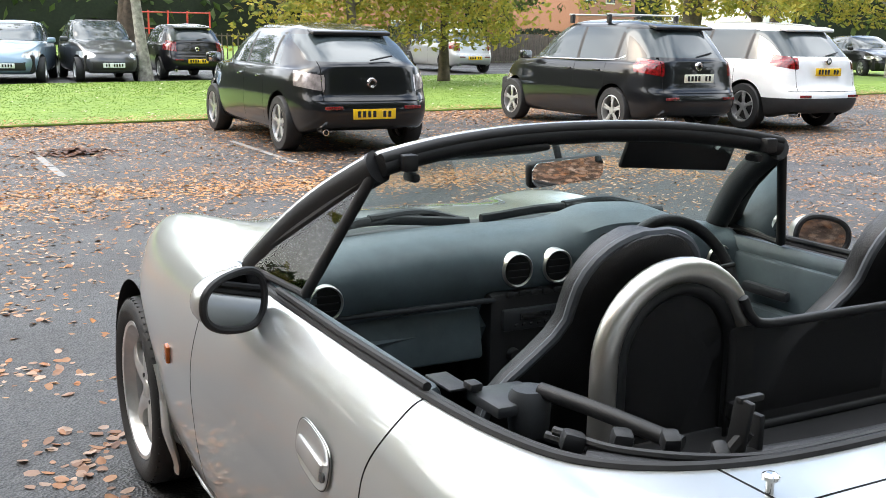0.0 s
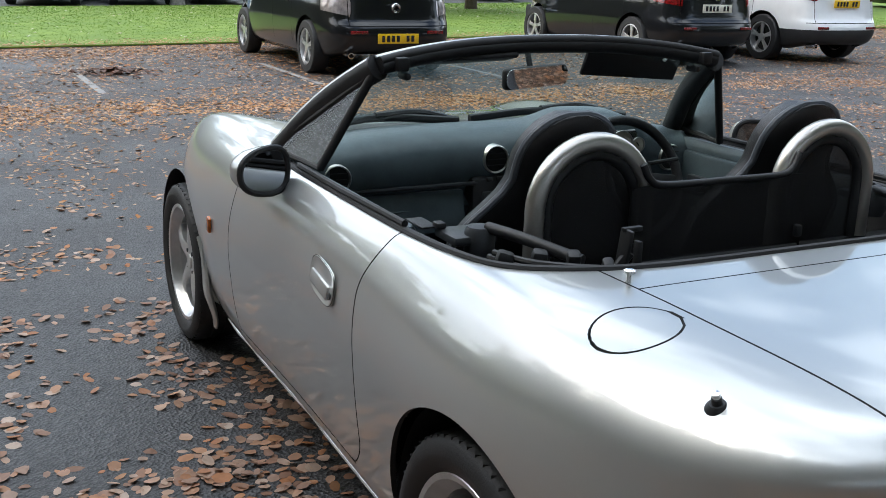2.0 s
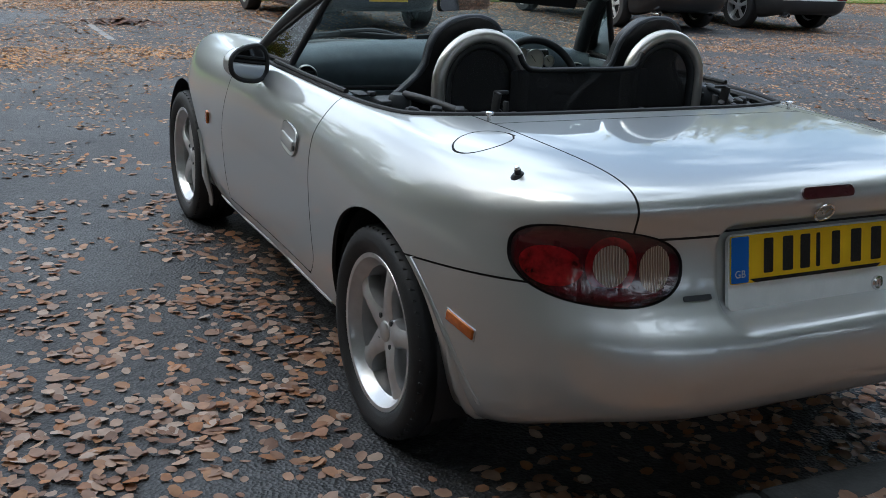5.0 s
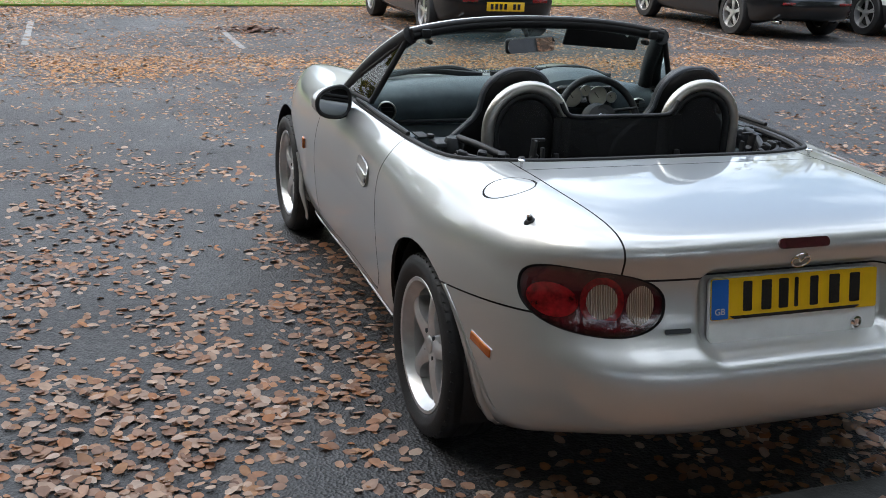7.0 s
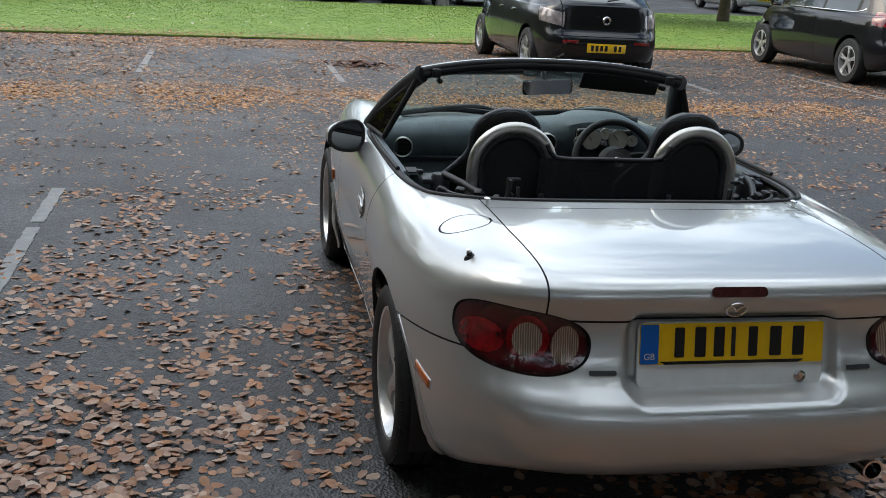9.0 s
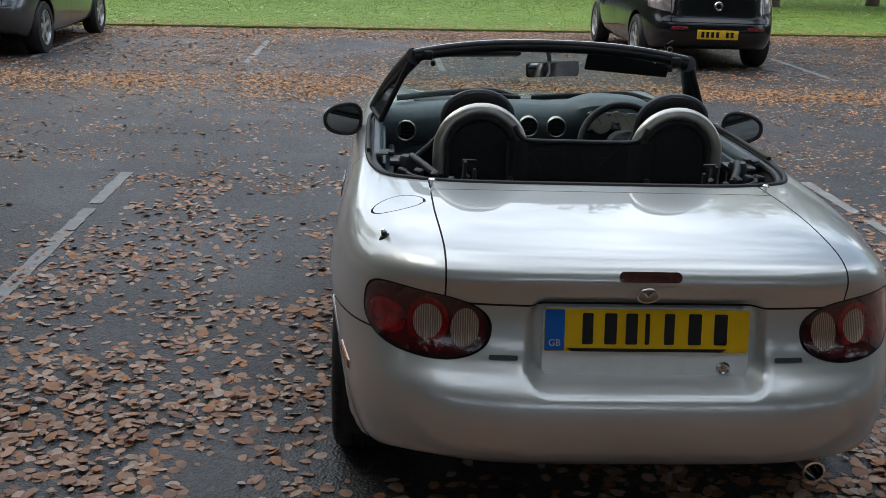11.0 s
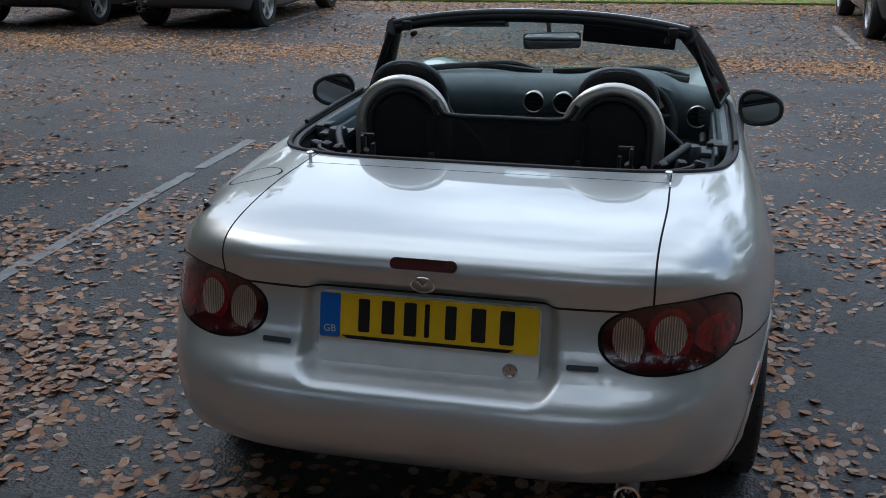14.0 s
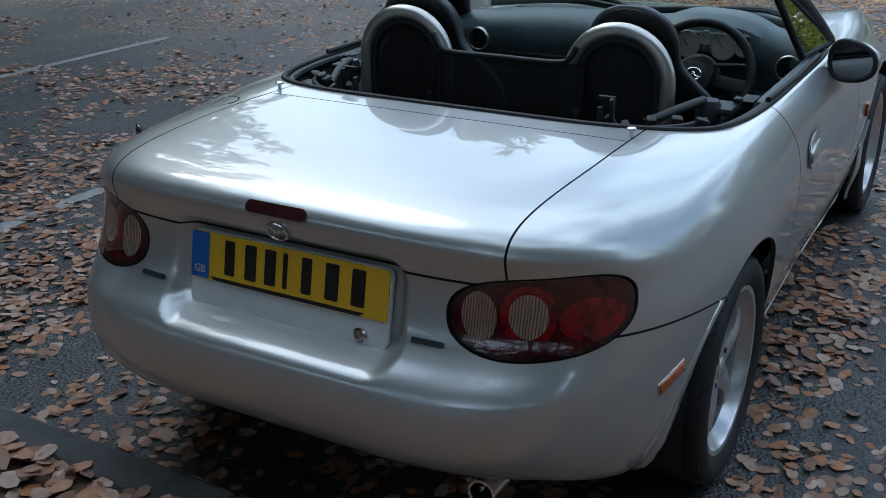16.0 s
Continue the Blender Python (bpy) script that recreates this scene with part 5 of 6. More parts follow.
def band_place(rng):
    """Wind-blown ridge of leaves along the middle of the lane."""
    x = rng.uniform(-11, 6)
    y = 7.95 + 0.02 * x + 0.22 * math.sin(0.7 * x) + rng.normal(0, 0.50)
    return (x, y, 0.006 * rng.random()) if rng.random() < 0.55 + 0.9 * drift(x, y, 1.1, 14) else None


leaves("ridge_leaves", 13000, band_place, leafy("orange_leaves", [(0.50, 0.22, 0.06), (0.60, 0.33, 0.14), (0.42, 0.17, 0.045), (0.58, 0.40, 0.24), (0.52, 0.25, 0.07)], 0.65, 0.15), 0.024, "orange leaves blown into a ridge across the lane", 0.3, 12, False)


def edge_place(rng):
    x = rng.uniform(-12, 24)
    y = rng.uniform(9.2, lawn_near(x) + 0.9)
    d = lawn_near(x) - y
    dens = 0.30 + 0.5 * drift(x, y, 0.5, 7) + 0.85 * math.exp(-((d - 0.55) / 0.85) ** 2)
    if d < 0:
        dens = 0.8 * math.exp(d / 0.45)
    return (x, y, 0.0 if d > 0 else 0.035) if rng.random() < dens else None


leaves("drift_leaves", 80000, edge_place, FAR_LEAF, 0.026, "rust-coloured leaves drifted along the grass edge", 0.25, 6, False)


def clump_place(rng):
    a, r = rng.uniform(0, 2 * math.pi), abs(rng.normal(0, 0.22))
    return (0.45 + 1.3 * r * math.cos(a), 11.0 + r * math.sin(a), max(0, 0.07 - 0.18 * r) * rng.random())


leaves("leaf_heap", 260, clump_place, leafy("damp_leaves", [(0.05, 0.025, 0.018), (0.11, 0.045, 0.025), (0.17, 0.07, 0.03)], 0.6, 0.0), 0.045, "small heap of damp dark leaves", 0.6, 8, False)


def lawn_leaf(rng):
    x = rng.uniform(-12, 26)
    return (x, rng.uniform(lawn_near(x) + 0.3, lawn_far(x)), 0.05)


leaves("pale_leaves", 900, lawn_leaf, leafy("pale_leaf", [(0.5, 0.45, 0.35), (0.62, 0.60, 0.52), (0.42, 0.25, 0.10)], 0.7, 0.0), 0.035, "pale leaves scattered on the grass", 0.5, 9, False)


def blades(name, count, x0, x1, seed):
    rng = np.random.default_rng(seed)
    x = rng.uniform(x0, x1, count)
    t = rng.random(count) ** 1.4
    y = (14.3 + 0.14 * x) + t * (10.1 + 0.10 * x) + rng.normal(0, 0.05, count)
    h = rng.uniform(0.006, 0.018, count) * (1 + t)
    a = rng.uniform(0, 2 * math.pi, count)
    w = 0.007 + 0.010 * t
    lean = rng.normal(0, 0.02, (count, 2))
    vs = np.zeros((count, 3, 3))
    vs[:, 0] = np.stack([x - w * np.cos(a), y - w * np.sin(a), np.full(count, 0.03)], 1)
    vs[:, 1] = np.stack([x + w * np.cos(a), y + w * np.sin(a), np.full(count, 0.03)], 1)
    vs[:, 2] = np.stack([x + lean[:, 0], y + lean[:, 1], 0.03 + h], 1)
    me = bpy.data.meshes.new(name)
    me.from_pydata(vs.reshape(-1, 3).tolist(), [], np.arange(count * 3).reshape(-1, 3).tolist())
    me.materials.append(BLADE)
    return tagged(new(name, me), "short green grass blades of the verge", "grass", kind="stuff")


blades("grass_blades", 80000, -14, 24, 11)


# ---- parked cars in the distance ----
CAR_BLACK = material("black_paint", (0.006, 0.0065, 0.008), 0.3, 0.0, coat=1.0, spec=0.1, vary=0.1, scale=300)
CAR_WHITE = material("white_paint", (0.78, 0.79, 0.80), 0.3, coat=0.9, vary=0.03, scale=6)
CAR_BLUE = material("pale_blue_paint", (0.20, 0.29, 0.38), 0.3, 0.45, coat=1.0, vary=0.05, scale=300)
CAR_GREY = material("graphite_paint", (0.055, 0.058, 0.062), 0.3, 0.4, coat=1.0, vary=0.1, scale=300)
CAR_SILVER = material("pale_silver_paint", (0.48, 0.49, 0.50), 0.32, 0.5, coat=1.0, vary=0.05, scale=300)
CAR_GLASS = material("tinted_glass", (0.045, 0.058, 0.062), 0.04, coat=0.0, spec=0.8)
TRIM = material("black_trim", (0.02, 0.02, 0.021), 0.55, vary=0.2, scale=20)
LAMP_CLEAR = material("headlamp_glass", (0.55, 0.57, 0.58), 0.08, 0.5, coat=1.0, vary=0.3, scale=9)
LAMP_SMOKE = material("grey_lamp_glass", (0.30, 0.27, 0.27), 0.1, 0.3, coat=1.0, vary=0.4, scale=12)


def far_wheel(parent, at, r, sx):
    w = part("wheel", lathe([(r * 0.66, -0.09), (r * 0.95, -0.1), (r, -0.08), (r, 0.08), (r * 0.95, 0.1), (r * 0.70, 0.105), (r * 0.66, 0.09)], 36, closed=True), TYRE, parent)
    w.matrix_local = pose(*at) @ Matrix.Diagonal((sx, 1, 1, 1))
    part("rim", lathe([(r * 0.68, 0.095), (r * 0.63, 0.098), (r * 0.60, 0.06), (r * 0.60, -0.05), (r * 0.67, -0.05)], 36, closed=True), ALLOY, w)
    bm = bmesh.new()
    for k in range(5):
        for da in (-0.13, 0.13):
            b = box((0.022, r * 0.085, r * 0.58), (0.07, 0, r * 0.34), 0.004)
            bmesh.ops.transform(b, matrix=Matrix.Rotation(2 * math.pi * k / 5 + da * 0.8, 4, "X"), verts=b.verts)
            merge(bm, b)
    merge(bm, lathe([(0, 0.05), (r * 0.17, 0.05), (r * 0.16, 0.085), (0, 0.088)], 20))
    part("spokes", bm, ALLOY, w)
    part("wheel_back", lathe([(0, -0.02), (r * 0.62, -0.02), (r * 0.62, 0.0), (0, 0.0)], 24), GAP, w)


def hatchback(name, at, turn, label, paint, L=4.3, W=0.87, H=1.46, belt=0.92, wb=2.64, over=0.72, wheel_r=0.31, rear_lamp=(0.58, 0.84, 0.78, 0.13), lamp_mat=None, plate_mat=None, plate_z=0.50, cladding=False, rake=0.42, roof_n=4.2, rails=False, plate_w=0.52, nose_plate=False, group="parked cars"):
    """A five-door car, nose towards its own +y, its rear bumper at y = 0."""
    hr, hf = over, over + wb
    rings = [
        (0.27, 0.20, 0.22, W * 0.86, 0.16, L - 0.16, 5.0, 3.4),
        (0.32, 0.26, 0.28, W * 0.95, 0.05, L - 0.06, 5.0, 3.4),
        (0.45, 0.42, 0.42, W * 0.99, 0.00, L, 5.2, 3.4),
        (0.58, 0.58, 0.54, W, 0.015, L - 0.01, 5.2, 3.4),
        (0.66, 0.70, 0.64, W * 0.995, 0.075, L - 0.06, 5.4, 3.2),
        (0.82, belt - 0.10, 0.72, W * 0.985, 0.105, L - 0.14, 5.4, 3.2),
        (belt + 0.02, belt, 0.80, W * 0.95, 0.13, L - 0.34, 5.4, 3.4),
        (belt + 0.08, belt + 0.035, belt + 0.02, W * 0.925, 0.155, L - 1.02, 4.6, 3.4),
        (0.55 * belt + 0.45 * H, 0.5 * belt + 0.5 * H, 0.5 * belt + 0.5 * H, W * 0.835, 0.155 + rake * 0.42, L - 1.46, 4.4, 3.6),
        (H - 0.15, H - 0.12, H - 0.10, W * 0.74, 0.155 + rake * 0.84, L - 1.86, 4.0, 3.6),
        (H - 0.095, H - 0.055, H - 0.045, W * 0.65, 0.155 + rake * 0.98, L - 2.04, 3.8, 3.4),
        (H - 0.05, H - 0.022, H - 0.012, W * 0.46, 0.155 + rake * 1.45, L - 2.25, 3.2, 3.2),
        (H, H, H, 0.02, L * 0.42, L * 0.45, 3.0, 3.0),
    ]
    car_e = thing(name, label, "car", at, turn, group)
    sk = shell(rings, L * 0.44, 100, 60, 1.6)
    arch = wheel_r + 0.045
    for hub in (hr, hf):
        ring = lambda c, hub=hub: math.hypot(c[1] - hub, c[2] - wheel_r - 0.01) - arch
        cut(sk, ring, lambda c: c[0] > 0.5 and c[2] < 0.85)
        bmesh.ops.delete(sk, geom=[f for f in sk.faces if ring(f.calc_center_median()) < 0 and f.calc_center_median()[0] > 0.5], context="FACES")
    zlo, zhi = belt + 0.045, H - 0.125
    def side_z(c):
        return (c[2] - zlo) / (zhi - zlo)
    def rear_win(c):
        if c[1] > L * 0.3 or c[2] < belt:
            return 1.0
        return max(abs(c[0]) / (W * 0.74) - 1, (belt + 0.10 - c[2]) * 2, (c[2] - H + 0.145) * 2)
    def front_win(c):
        if c[1] < L * 0.45 or c[2] < belt:
            return 1.0
        lim = W * 0.60 + 0.20 * W * (H - c[2]) / (H - belt)
        return max(c[0] / lim - 1, (belt + 0.05 - c[2]) * 2, (c[2] - H + 0.07) * 2)
    yb = 0.155 + rake
    def side_win(c):
        front_edge = (L - 1.22) - (c[2] - belt) * 1.15
        rear_edge = yb + 0.12 + (c[2] - zlo) * 0.35
        if c[0] < W * 0.55 or c[2] < belt - 0.05:
            return 1.0
        return max((zlo - c[2]) * 2, (c[2] - zhi) * 2, (rear_edge - c[1]), (c[1] - front_edge))
    def lamp_r(c):
        x0, x1, zc, hz = rear_lamp
        if c[1] > 0.5 or c[2] < 0.4:
            return 1.0
        p = c[0] + 0.35 * (c[1] - 0.12)
        return max(abs(p - (x0 + x1) / 2 - 0.03) / (x1 - x0 + 0.16) * 2 - 1, abs(c[2] - zc - 0.15 * (p - x0)) / hz - 1)
    def lamp_f(c):
        if c[1] < L - 0.75 or c[2] < 0.45:
            return 1.0
        return (((c[0] - 0.60) / 0.20) ** 2 + ((c[2] - 0.665 - 0.06 * (c[0] - 0.6)) / 0.085) ** 2) - 1
    def grille(c):
        if c[1] < L - 0.5:
            return 1.0
        return max(abs(c[0]) / 0.48 - 1, abs(c[2] - 0.40) / 0.09 - 1)
    pil1, pil2 = yb + 0.33, yb + 1.22
    for f in (rear_win, front_win, side_win, lamp_r, lamp_f, grille):
        cut(sk, f)
    for p in (pil1, pil2):
        cut(sk, lambda c, p=p: c[1] - p - 0.035, lambda c: side_win(c) < 0.02)
        cut(sk, lambda c, p=p: c[1] - p + 0.035, lambda c: side_win(c) < 0.02)
    low = 0.60 if cladding else 0.0
    tailgate = lambda c: abs(c[0]) - W * 0.66
    groove(sk, tailgate, 0.004, lambda c: c[1] < 0.4 and 0.60 < c[2] < belt + 0.1)
    groove(sk, lambda c: c[2] - 0.60, 0.005, lambda c: c[1] < 0.2 and c[0] < W * 0.8)
    for p in (pil1 + 0.18, pil2 + 0.02, L - 1.18):
        groove(sk, lambda c, p=p: c[1] - p, 0.004, lambda c: c[0] > W * 0.7 and 0.30 < c[2] < belt + 0.03)
    if cladding:
        cut(sk, lambda c: c[2] - 0.50)
    def which_far(c):
        if rear_win(c) < 0:
            return "rear_window"
        if front_win(c) < 0:
            return "windscreen"
        if side_win(c) < 0:
            if abs(c[1] - pil1) < 0.035 or abs(c[1] - pil2) < 0.035:
                return "pillar_a" if c[1] < (pil1 + pil2) / 2 else "pillar_b"
            return "window_a" if c[1] < pil1 else ("window_b" if c[1] < pil2 else "window_c")
        if lamp_r(c) < 0:
            return "rear_lamp"
        if lamp_f(c) < 0:
            return "headlamp"
        if grille(c) < 0:
            return "grille"
        if cladding and c[2] < 0.50:
            return "cladding"
        return "body"
    Q = panels(sk, which_far)
    sk.free()
    panel("body", Q["body"], paint, car_e, lip=0.015)
    panel("rear_window", Q["rear_window"], CAR_GLASS, car_e, lip=0.006)
    panel("windscreen", Q["windscreen"], CAR_GLASS, car_e, lip=0.006)
    panel("grille", Q["grille"], TRIM, car_e, lip=0.01)
    if "cladding" in Q:
        panel("cladding", Q["cladding"], TRIM, car_e, label="black plastic lower cladding")
    for side in ("left", "right"):
        for key in ("pillar_a", "pillar_b"):
            if key in Q:
                panel("pillar", Q[key], TRIM, car_e, side)
        for key in ("window_a", "window_b", "window_c"):
            if key in Q:
                panel("side_window", Q[key], CAR_GLASS, car_e, side, lip=0.006)
        panel("rear_lamp", Q["rear_lamp"], lamp_mat or LENS_BRIGHT, car_e, side, lip=0.006, lift=0.004)
        panel("headlamp", Q["headlamp"], LAMP_CLEAR, car_e, side, lip=0.006)
    # dark inside of the shell and of the arches
    part("underbody", box((W * 1.55, L - 0.5, 0.40), (0, L / 2, 0.46), 0.05), GAP, car_e)
    for yy in (hr, hf):
        for sx in (-1, 1):
            far_wheel(car_e, (sx * (W - 0.115), yy, wheel_r), wheel_r, sx)
    # tailgate furniture
    part("roof_spoiler", box((W * 1.12, 0.20, 0.05), (0, 0.155 + rake * 0.90, H - 0.112), 0.022, (12, 0, 0), 3), paint, car_e)
    part("wiper", tube([(0.02, 0.17, belt + 0.115), (0.30, 0.205, belt + 0.165)], 0.010, 8), TRIM, car_e)
    pl = part("number_plate", box((plate_w, 0.012, 0.115), (0, -0.004 if plate_z < 0.6 else 0.075, plate_z), 0.004), plate_mat or PLATE_YELLOW, car_e, "yellow rear number plate with plain bars")
    for i in range(7):
        if i != 4:
            part("plate_bar", box((0.038, 0.004, 0.07), (-0.19 + 0.062 * i, (-0.012 if plate_z < 0.6 else 0.067), plate_z), 0.001), INK, pl)
    part("emblem", lathe([(0.030, -0.02), (0.052, -0.022), (0.062, -0.01), (0.062, 0.02), (0.030, 0.02)], 24, "y", (0, 0.082 if plate_z < 0.6 else 0.10, 0.80 if plate_z < 0.6 else plate_z + 0.16), closed=True), CHROME, car_e, "round chrome emblem")
    for sx in (-1, 1):
        part("bumper_reflector", box((0.21, 0.02, 0.04), (sx * W * 0.55, 0.012, 0.53), 0.006, (0, 0, sx * 3)), LENS_BRIGHT, car_e)
        m = part("door_mirror", box((0.20, 0.11, 0.13), (sx * (W + 0.08), L - 1.42, belt + 0.07), 0.04, segs=3), paint, car_e)
        part("mirror_glass", box((0.16, 0.004, 0.10), (sx * (W + 0.08), L - 1.476, belt + 0.07), 0.001), MIRROR, m)
        for yy in (pil1 + 0.36, pil2 + 0.18):
            part("door_handle", box((0.03, 0.17, 0.03), (sx * (W * 0.985), yy, belt - 0.10), 0.01), paint, car_e)
        if rails:
            yy = 1.35 if sx < 0 else 2.25
            bar = part("roof_bar", tube([(-W * 0.74, yy, H + 0.055), (W * 0.74, yy, H + 0.055)], 0.022, 10, 0.6), STEEL, car_e, "silver crossbar on black feet")
            for fx in (-1, 1):
                part("foot", box((0.06, 0.07, 0.13), (fx * W * 0.68, yy, H - 0.005), 0.015), TRIM, bar)
            part("window_trim", tube(smooth_path([(sx * W * 0.925, 2.75, belt + 0.03), (sx * W * 0.945, 1.6, belt + 0.04), (sx * W * 0.895, 0.86, belt + 0.06), (sx * W * 0.765, 0.62, belt + 0.20)], 8), 0.011, 8), CHROME, car_e, "chrome strip under the side windows")
    part("exhaust_pipe", lathe([(0.028, 0.02), (0.036, 0.02), (0.036, 0.2), (0.028, 0.2)], 20, "y", (-W * 0.66, 0, 0.265), closed=True), CHROME, car_e)
    if nose_plate:
        np_ = part("number_plate", box((0.52, 0.012, 0.11), (0, L + 0.004, 0.42), 0.004), PLATE_WHITE, car_e, "white front number plate with plain bars")
        for i in range(7):
            if i != 4:
                part("plate_bar", box((0.038, 0.004, 0.07), (-0.19 + 0.062 * i, L + 0.012, 0.42), 0.001), INK, np_)
    return car_e


dark_hatch = hatchback("hatchback", (3.50, 9.85, 0), 0.0, "black five-door hatchback parked on leaves, seen from behind", CAR_BLACK, 4.42, 0.875, 1.465, 0.93, 2.64, 0.80, 0.315, (0.60, 0.80, 0.80, 0.085), LAMP_SMOKE, None, 0.46, rake=0.62)
mpv = hatchback("family_car", (8.57, 10.17, 0), 0.0, "black tall family car with silver roof bars", CAR_BLACK, 4.38, 0.905, 1.60, 0.98, 2.65, 0.86, 0.325, (0.62, 0.84, 0.93, 0.10), LENS_BRIGHT, PLATE_PALE, 0.80, rake=0.40, rails=True)
white_suv = hatchback("crossover", (11.03, 10.14, 0), 0.0, "white crossover with black lower cladding", CAR_WHITE, 4.33, 0.89, 1.61, 1.00, 2.63, 0.90, 0.345, (0.60, 0.83, 1.00, 0.085), LENS_BRIGHT, None, 0.88, cladding=True, rake=0.46)
grey_hatch = hatchback("hatchback", (-5.55, 9.22, 0), 0.0, "dark grey hatchback parked across the lane", CAR_GREY, 4.1, 0.86, 1.46, 0.92, 2.55, 0.76, 0.31, (0.58, 0.80, 0.86, 0.14), LENS_BRIGHT, None, 0.50)
grey_two = hatchback("hatchback", (-7.75, 8.9, 0), 0.0, "black hatchback beside the grey one", CAR_BLACK, 4.1, 0.86, 1.46, 0.92, 2.55, 0.76, 0.31, (0.58, 0.80, 0.86, 0.14), LENS_BRIGHT, None, 0.50)
blue_car = hatchback("hatchback", (2.2, 29.2, 0), 166.0, "pale blue hatchback facing the grass", CAR_BLUE, 4.1, 0.86, 1.46, 0.92, 2.55, 0.76, 0.31, (0.58, 0.80, 0.86, 0.14), nose_plate=True)
small_car = hatchback("small_car", (3.75, 29.3, 0), 180.0, "dark grey small car facing the grass", CAR_GREY, 3.8, 0.83, 1.54, 0.95, 2.46, 0.66, 0.30, (0.58, 0.80, 0.86, 0.14), nose_plate=True)
far_dark = hatchback("hatchback", (6.0, 26.2, 0), 0.0, "black hatchback in the second row", CAR_BLACK, 4.0, 0.86, 1.45, 0.92, 2.5, 0.76, 0.30, (0.58, 0.80, 0.86, 0.12), LENS_BRIGHT)
far_silver = hatchback("hatchback", (16.2, 29.6, 0), 0.0, "pale silver hatchback under the trees", CAR_SILVER, 4.1, 0.86, 1.46, 0.92, 2.55, 0.76, 0.30, (0.58, 0.80, 0.86, 0.12), LENS_BRIGHT)
far_black = hatchback("hatchback", (32.0, 28.6, 0), 160.0, "black hatchback in the far row", CAR_BLACK, 4.1, 0.86, 1.46, 0.92, 2.55, 0.76, 0.30, (0.58, 0.80, 0.86, 0.12), nose_plate=True)


# ---- trees, hedge, fence ----
BARK = material("brown_bark", (0.075, 0.058, 0.042), 0.9, vary=0.45, scale=6, bump=0.9, bump_scale=25)
BIRCH = material("birch_bark", (0.42, 0.40, 0.36), 0.8, second=(0.12, 0.11, 0.10), scale=7, bump=0.5, bump_scale=25)
AUTUMN = leafy("autumn_foliage", [(0.16, 0.19, 0.03), (0.30, 0.28, 0.04), (0.46, 0.37, 0.06), (0.22, 0.24, 0.04), (0.40, 0.27, 0.04)], 0.6, 0.4)
GREEN = leafy("green_foliage", [(0.035, 0.065, 0.018), (0.07, 0.11, 0.025), (0.11, 0.14, 0.03), (0.05, 0.085, 0.02)], 0.6, 0.35)
TURNING = leafy("turning_foliage", [(0.10, 0.085, 0.03), (0.16, 0.13, 0.04), (0.22, 0.15, 0.05), (0.09, 0.10, 0.03)], 0.6, 0.35)
HEDGE = leafy("hedge_leaves", [(0.015, 0.028, 0.012), (0.03, 0.05, 0.018), (0.05, 0.065, 0.025)], 0.6, 0.2)


def tree(name, at, height, spread, low, label, bark=BARK, foliage=AUTUMN, count=5200, leaf=0.10, droop=0.5, seed=1, trunk_r=0.16, stems=1):
    rng = np.random.default_rng(seed)
    e = thing(name, label, "tree", at, 0, "trees")
    bm = bmesh.new()
    tips = []
    for s in range(stems):
        lean = rng.normal(0, 0.35, 2) * (stems > 1) + rng.normal(0, 0.12, 2)
        path, rad = [], []
        for i in range(9):
            t = i / 8
            path.append((lean[0] * t * 2 + 0.12 * math.sin(3 * t + seed), lean[1] * t * 2 + 0.10 * math.cos(4 * t + seed), -0.05 + height * 0.86 * t))
            rad.append(trunk_r * (1 - 0.85 * t) * (1.35 if i == 0 else 1))
        merge(bm, tube(path, 0.1, 10, up=(1, 0, 0), radii=rad))
        for b in range(12):
            t = 0.22 + 0.72 * (b + rng.random()) / 12
            p0 = np.array([np.interp(t * 8, range(9), [q[k] for q in path]) for k in range(3)])
            a = rng.uniform(0, 2 * math.pi)
            ln = spread * (1.15 - 0.75 * t) * rng.uniform(0.6, 1.05)
            rise = ln * rng.uniform(0.1, 0.5)
            pts = [p0, p0 + np.array([0.5 * ln * math.cos(a), 0.5 * ln * math.sin(a), 0.8 * rise]), p0 + np.array([ln * math.cos(a), ln * math.sin(a), rise - droop * ln * 0.35])]
            sp = smooth_path(pts, 4)
            r0 = trunk_r * 0.34 * (1.1 - t)
            merge(bm, tube([tuple(q) for q in sp], 0.02, 6, up=(0, 0.3, 1), radii=[max(0.006, r0 * (1 - i / len(sp))) for i in range(len(sp))]))
            for q in sp[2:]:
                tips.append(q)
    part("trunk", bm, bark, e)
    shape = np.array([(0, -1, 0), (0.45, 0, 0.15), (0, 1, 0), (-0.45, 0, 0.15)])
    strands, steps = max(8, count // 26), 26
    tips = np.array(tips)
    q = tips[rng.integers(len(tips), size=strands)] + rng.normal(0, spread * 0.16, (strands, 3)) * np.array([1, 1, 0.8])
    drop = np.abs(rng.normal(0, 1, strands)) * droop * height * 0.17
    t = np.arange(steps) / steps
    c = q[:, None, :] + rng.normal(0, 0.10, (strands, 1, 3)) * t[None, :, None] * 3
    c[:, :, 2] -= drop[:, None] * t[None]
    c = (c + rng.normal(0, 0.14, c.shape)).reshape(-1, 3)
    c = c[c[:, 2] > low]
    cr = scatter("crown", c, leaf * rng.uniform(0.6, 1.3, len(c)), shape, [(0, 1, 2), (0, 2, 3)], rng.uniform(0, 6.28, (len(c), 3)), foliage)
    cr.parent = e
    return e


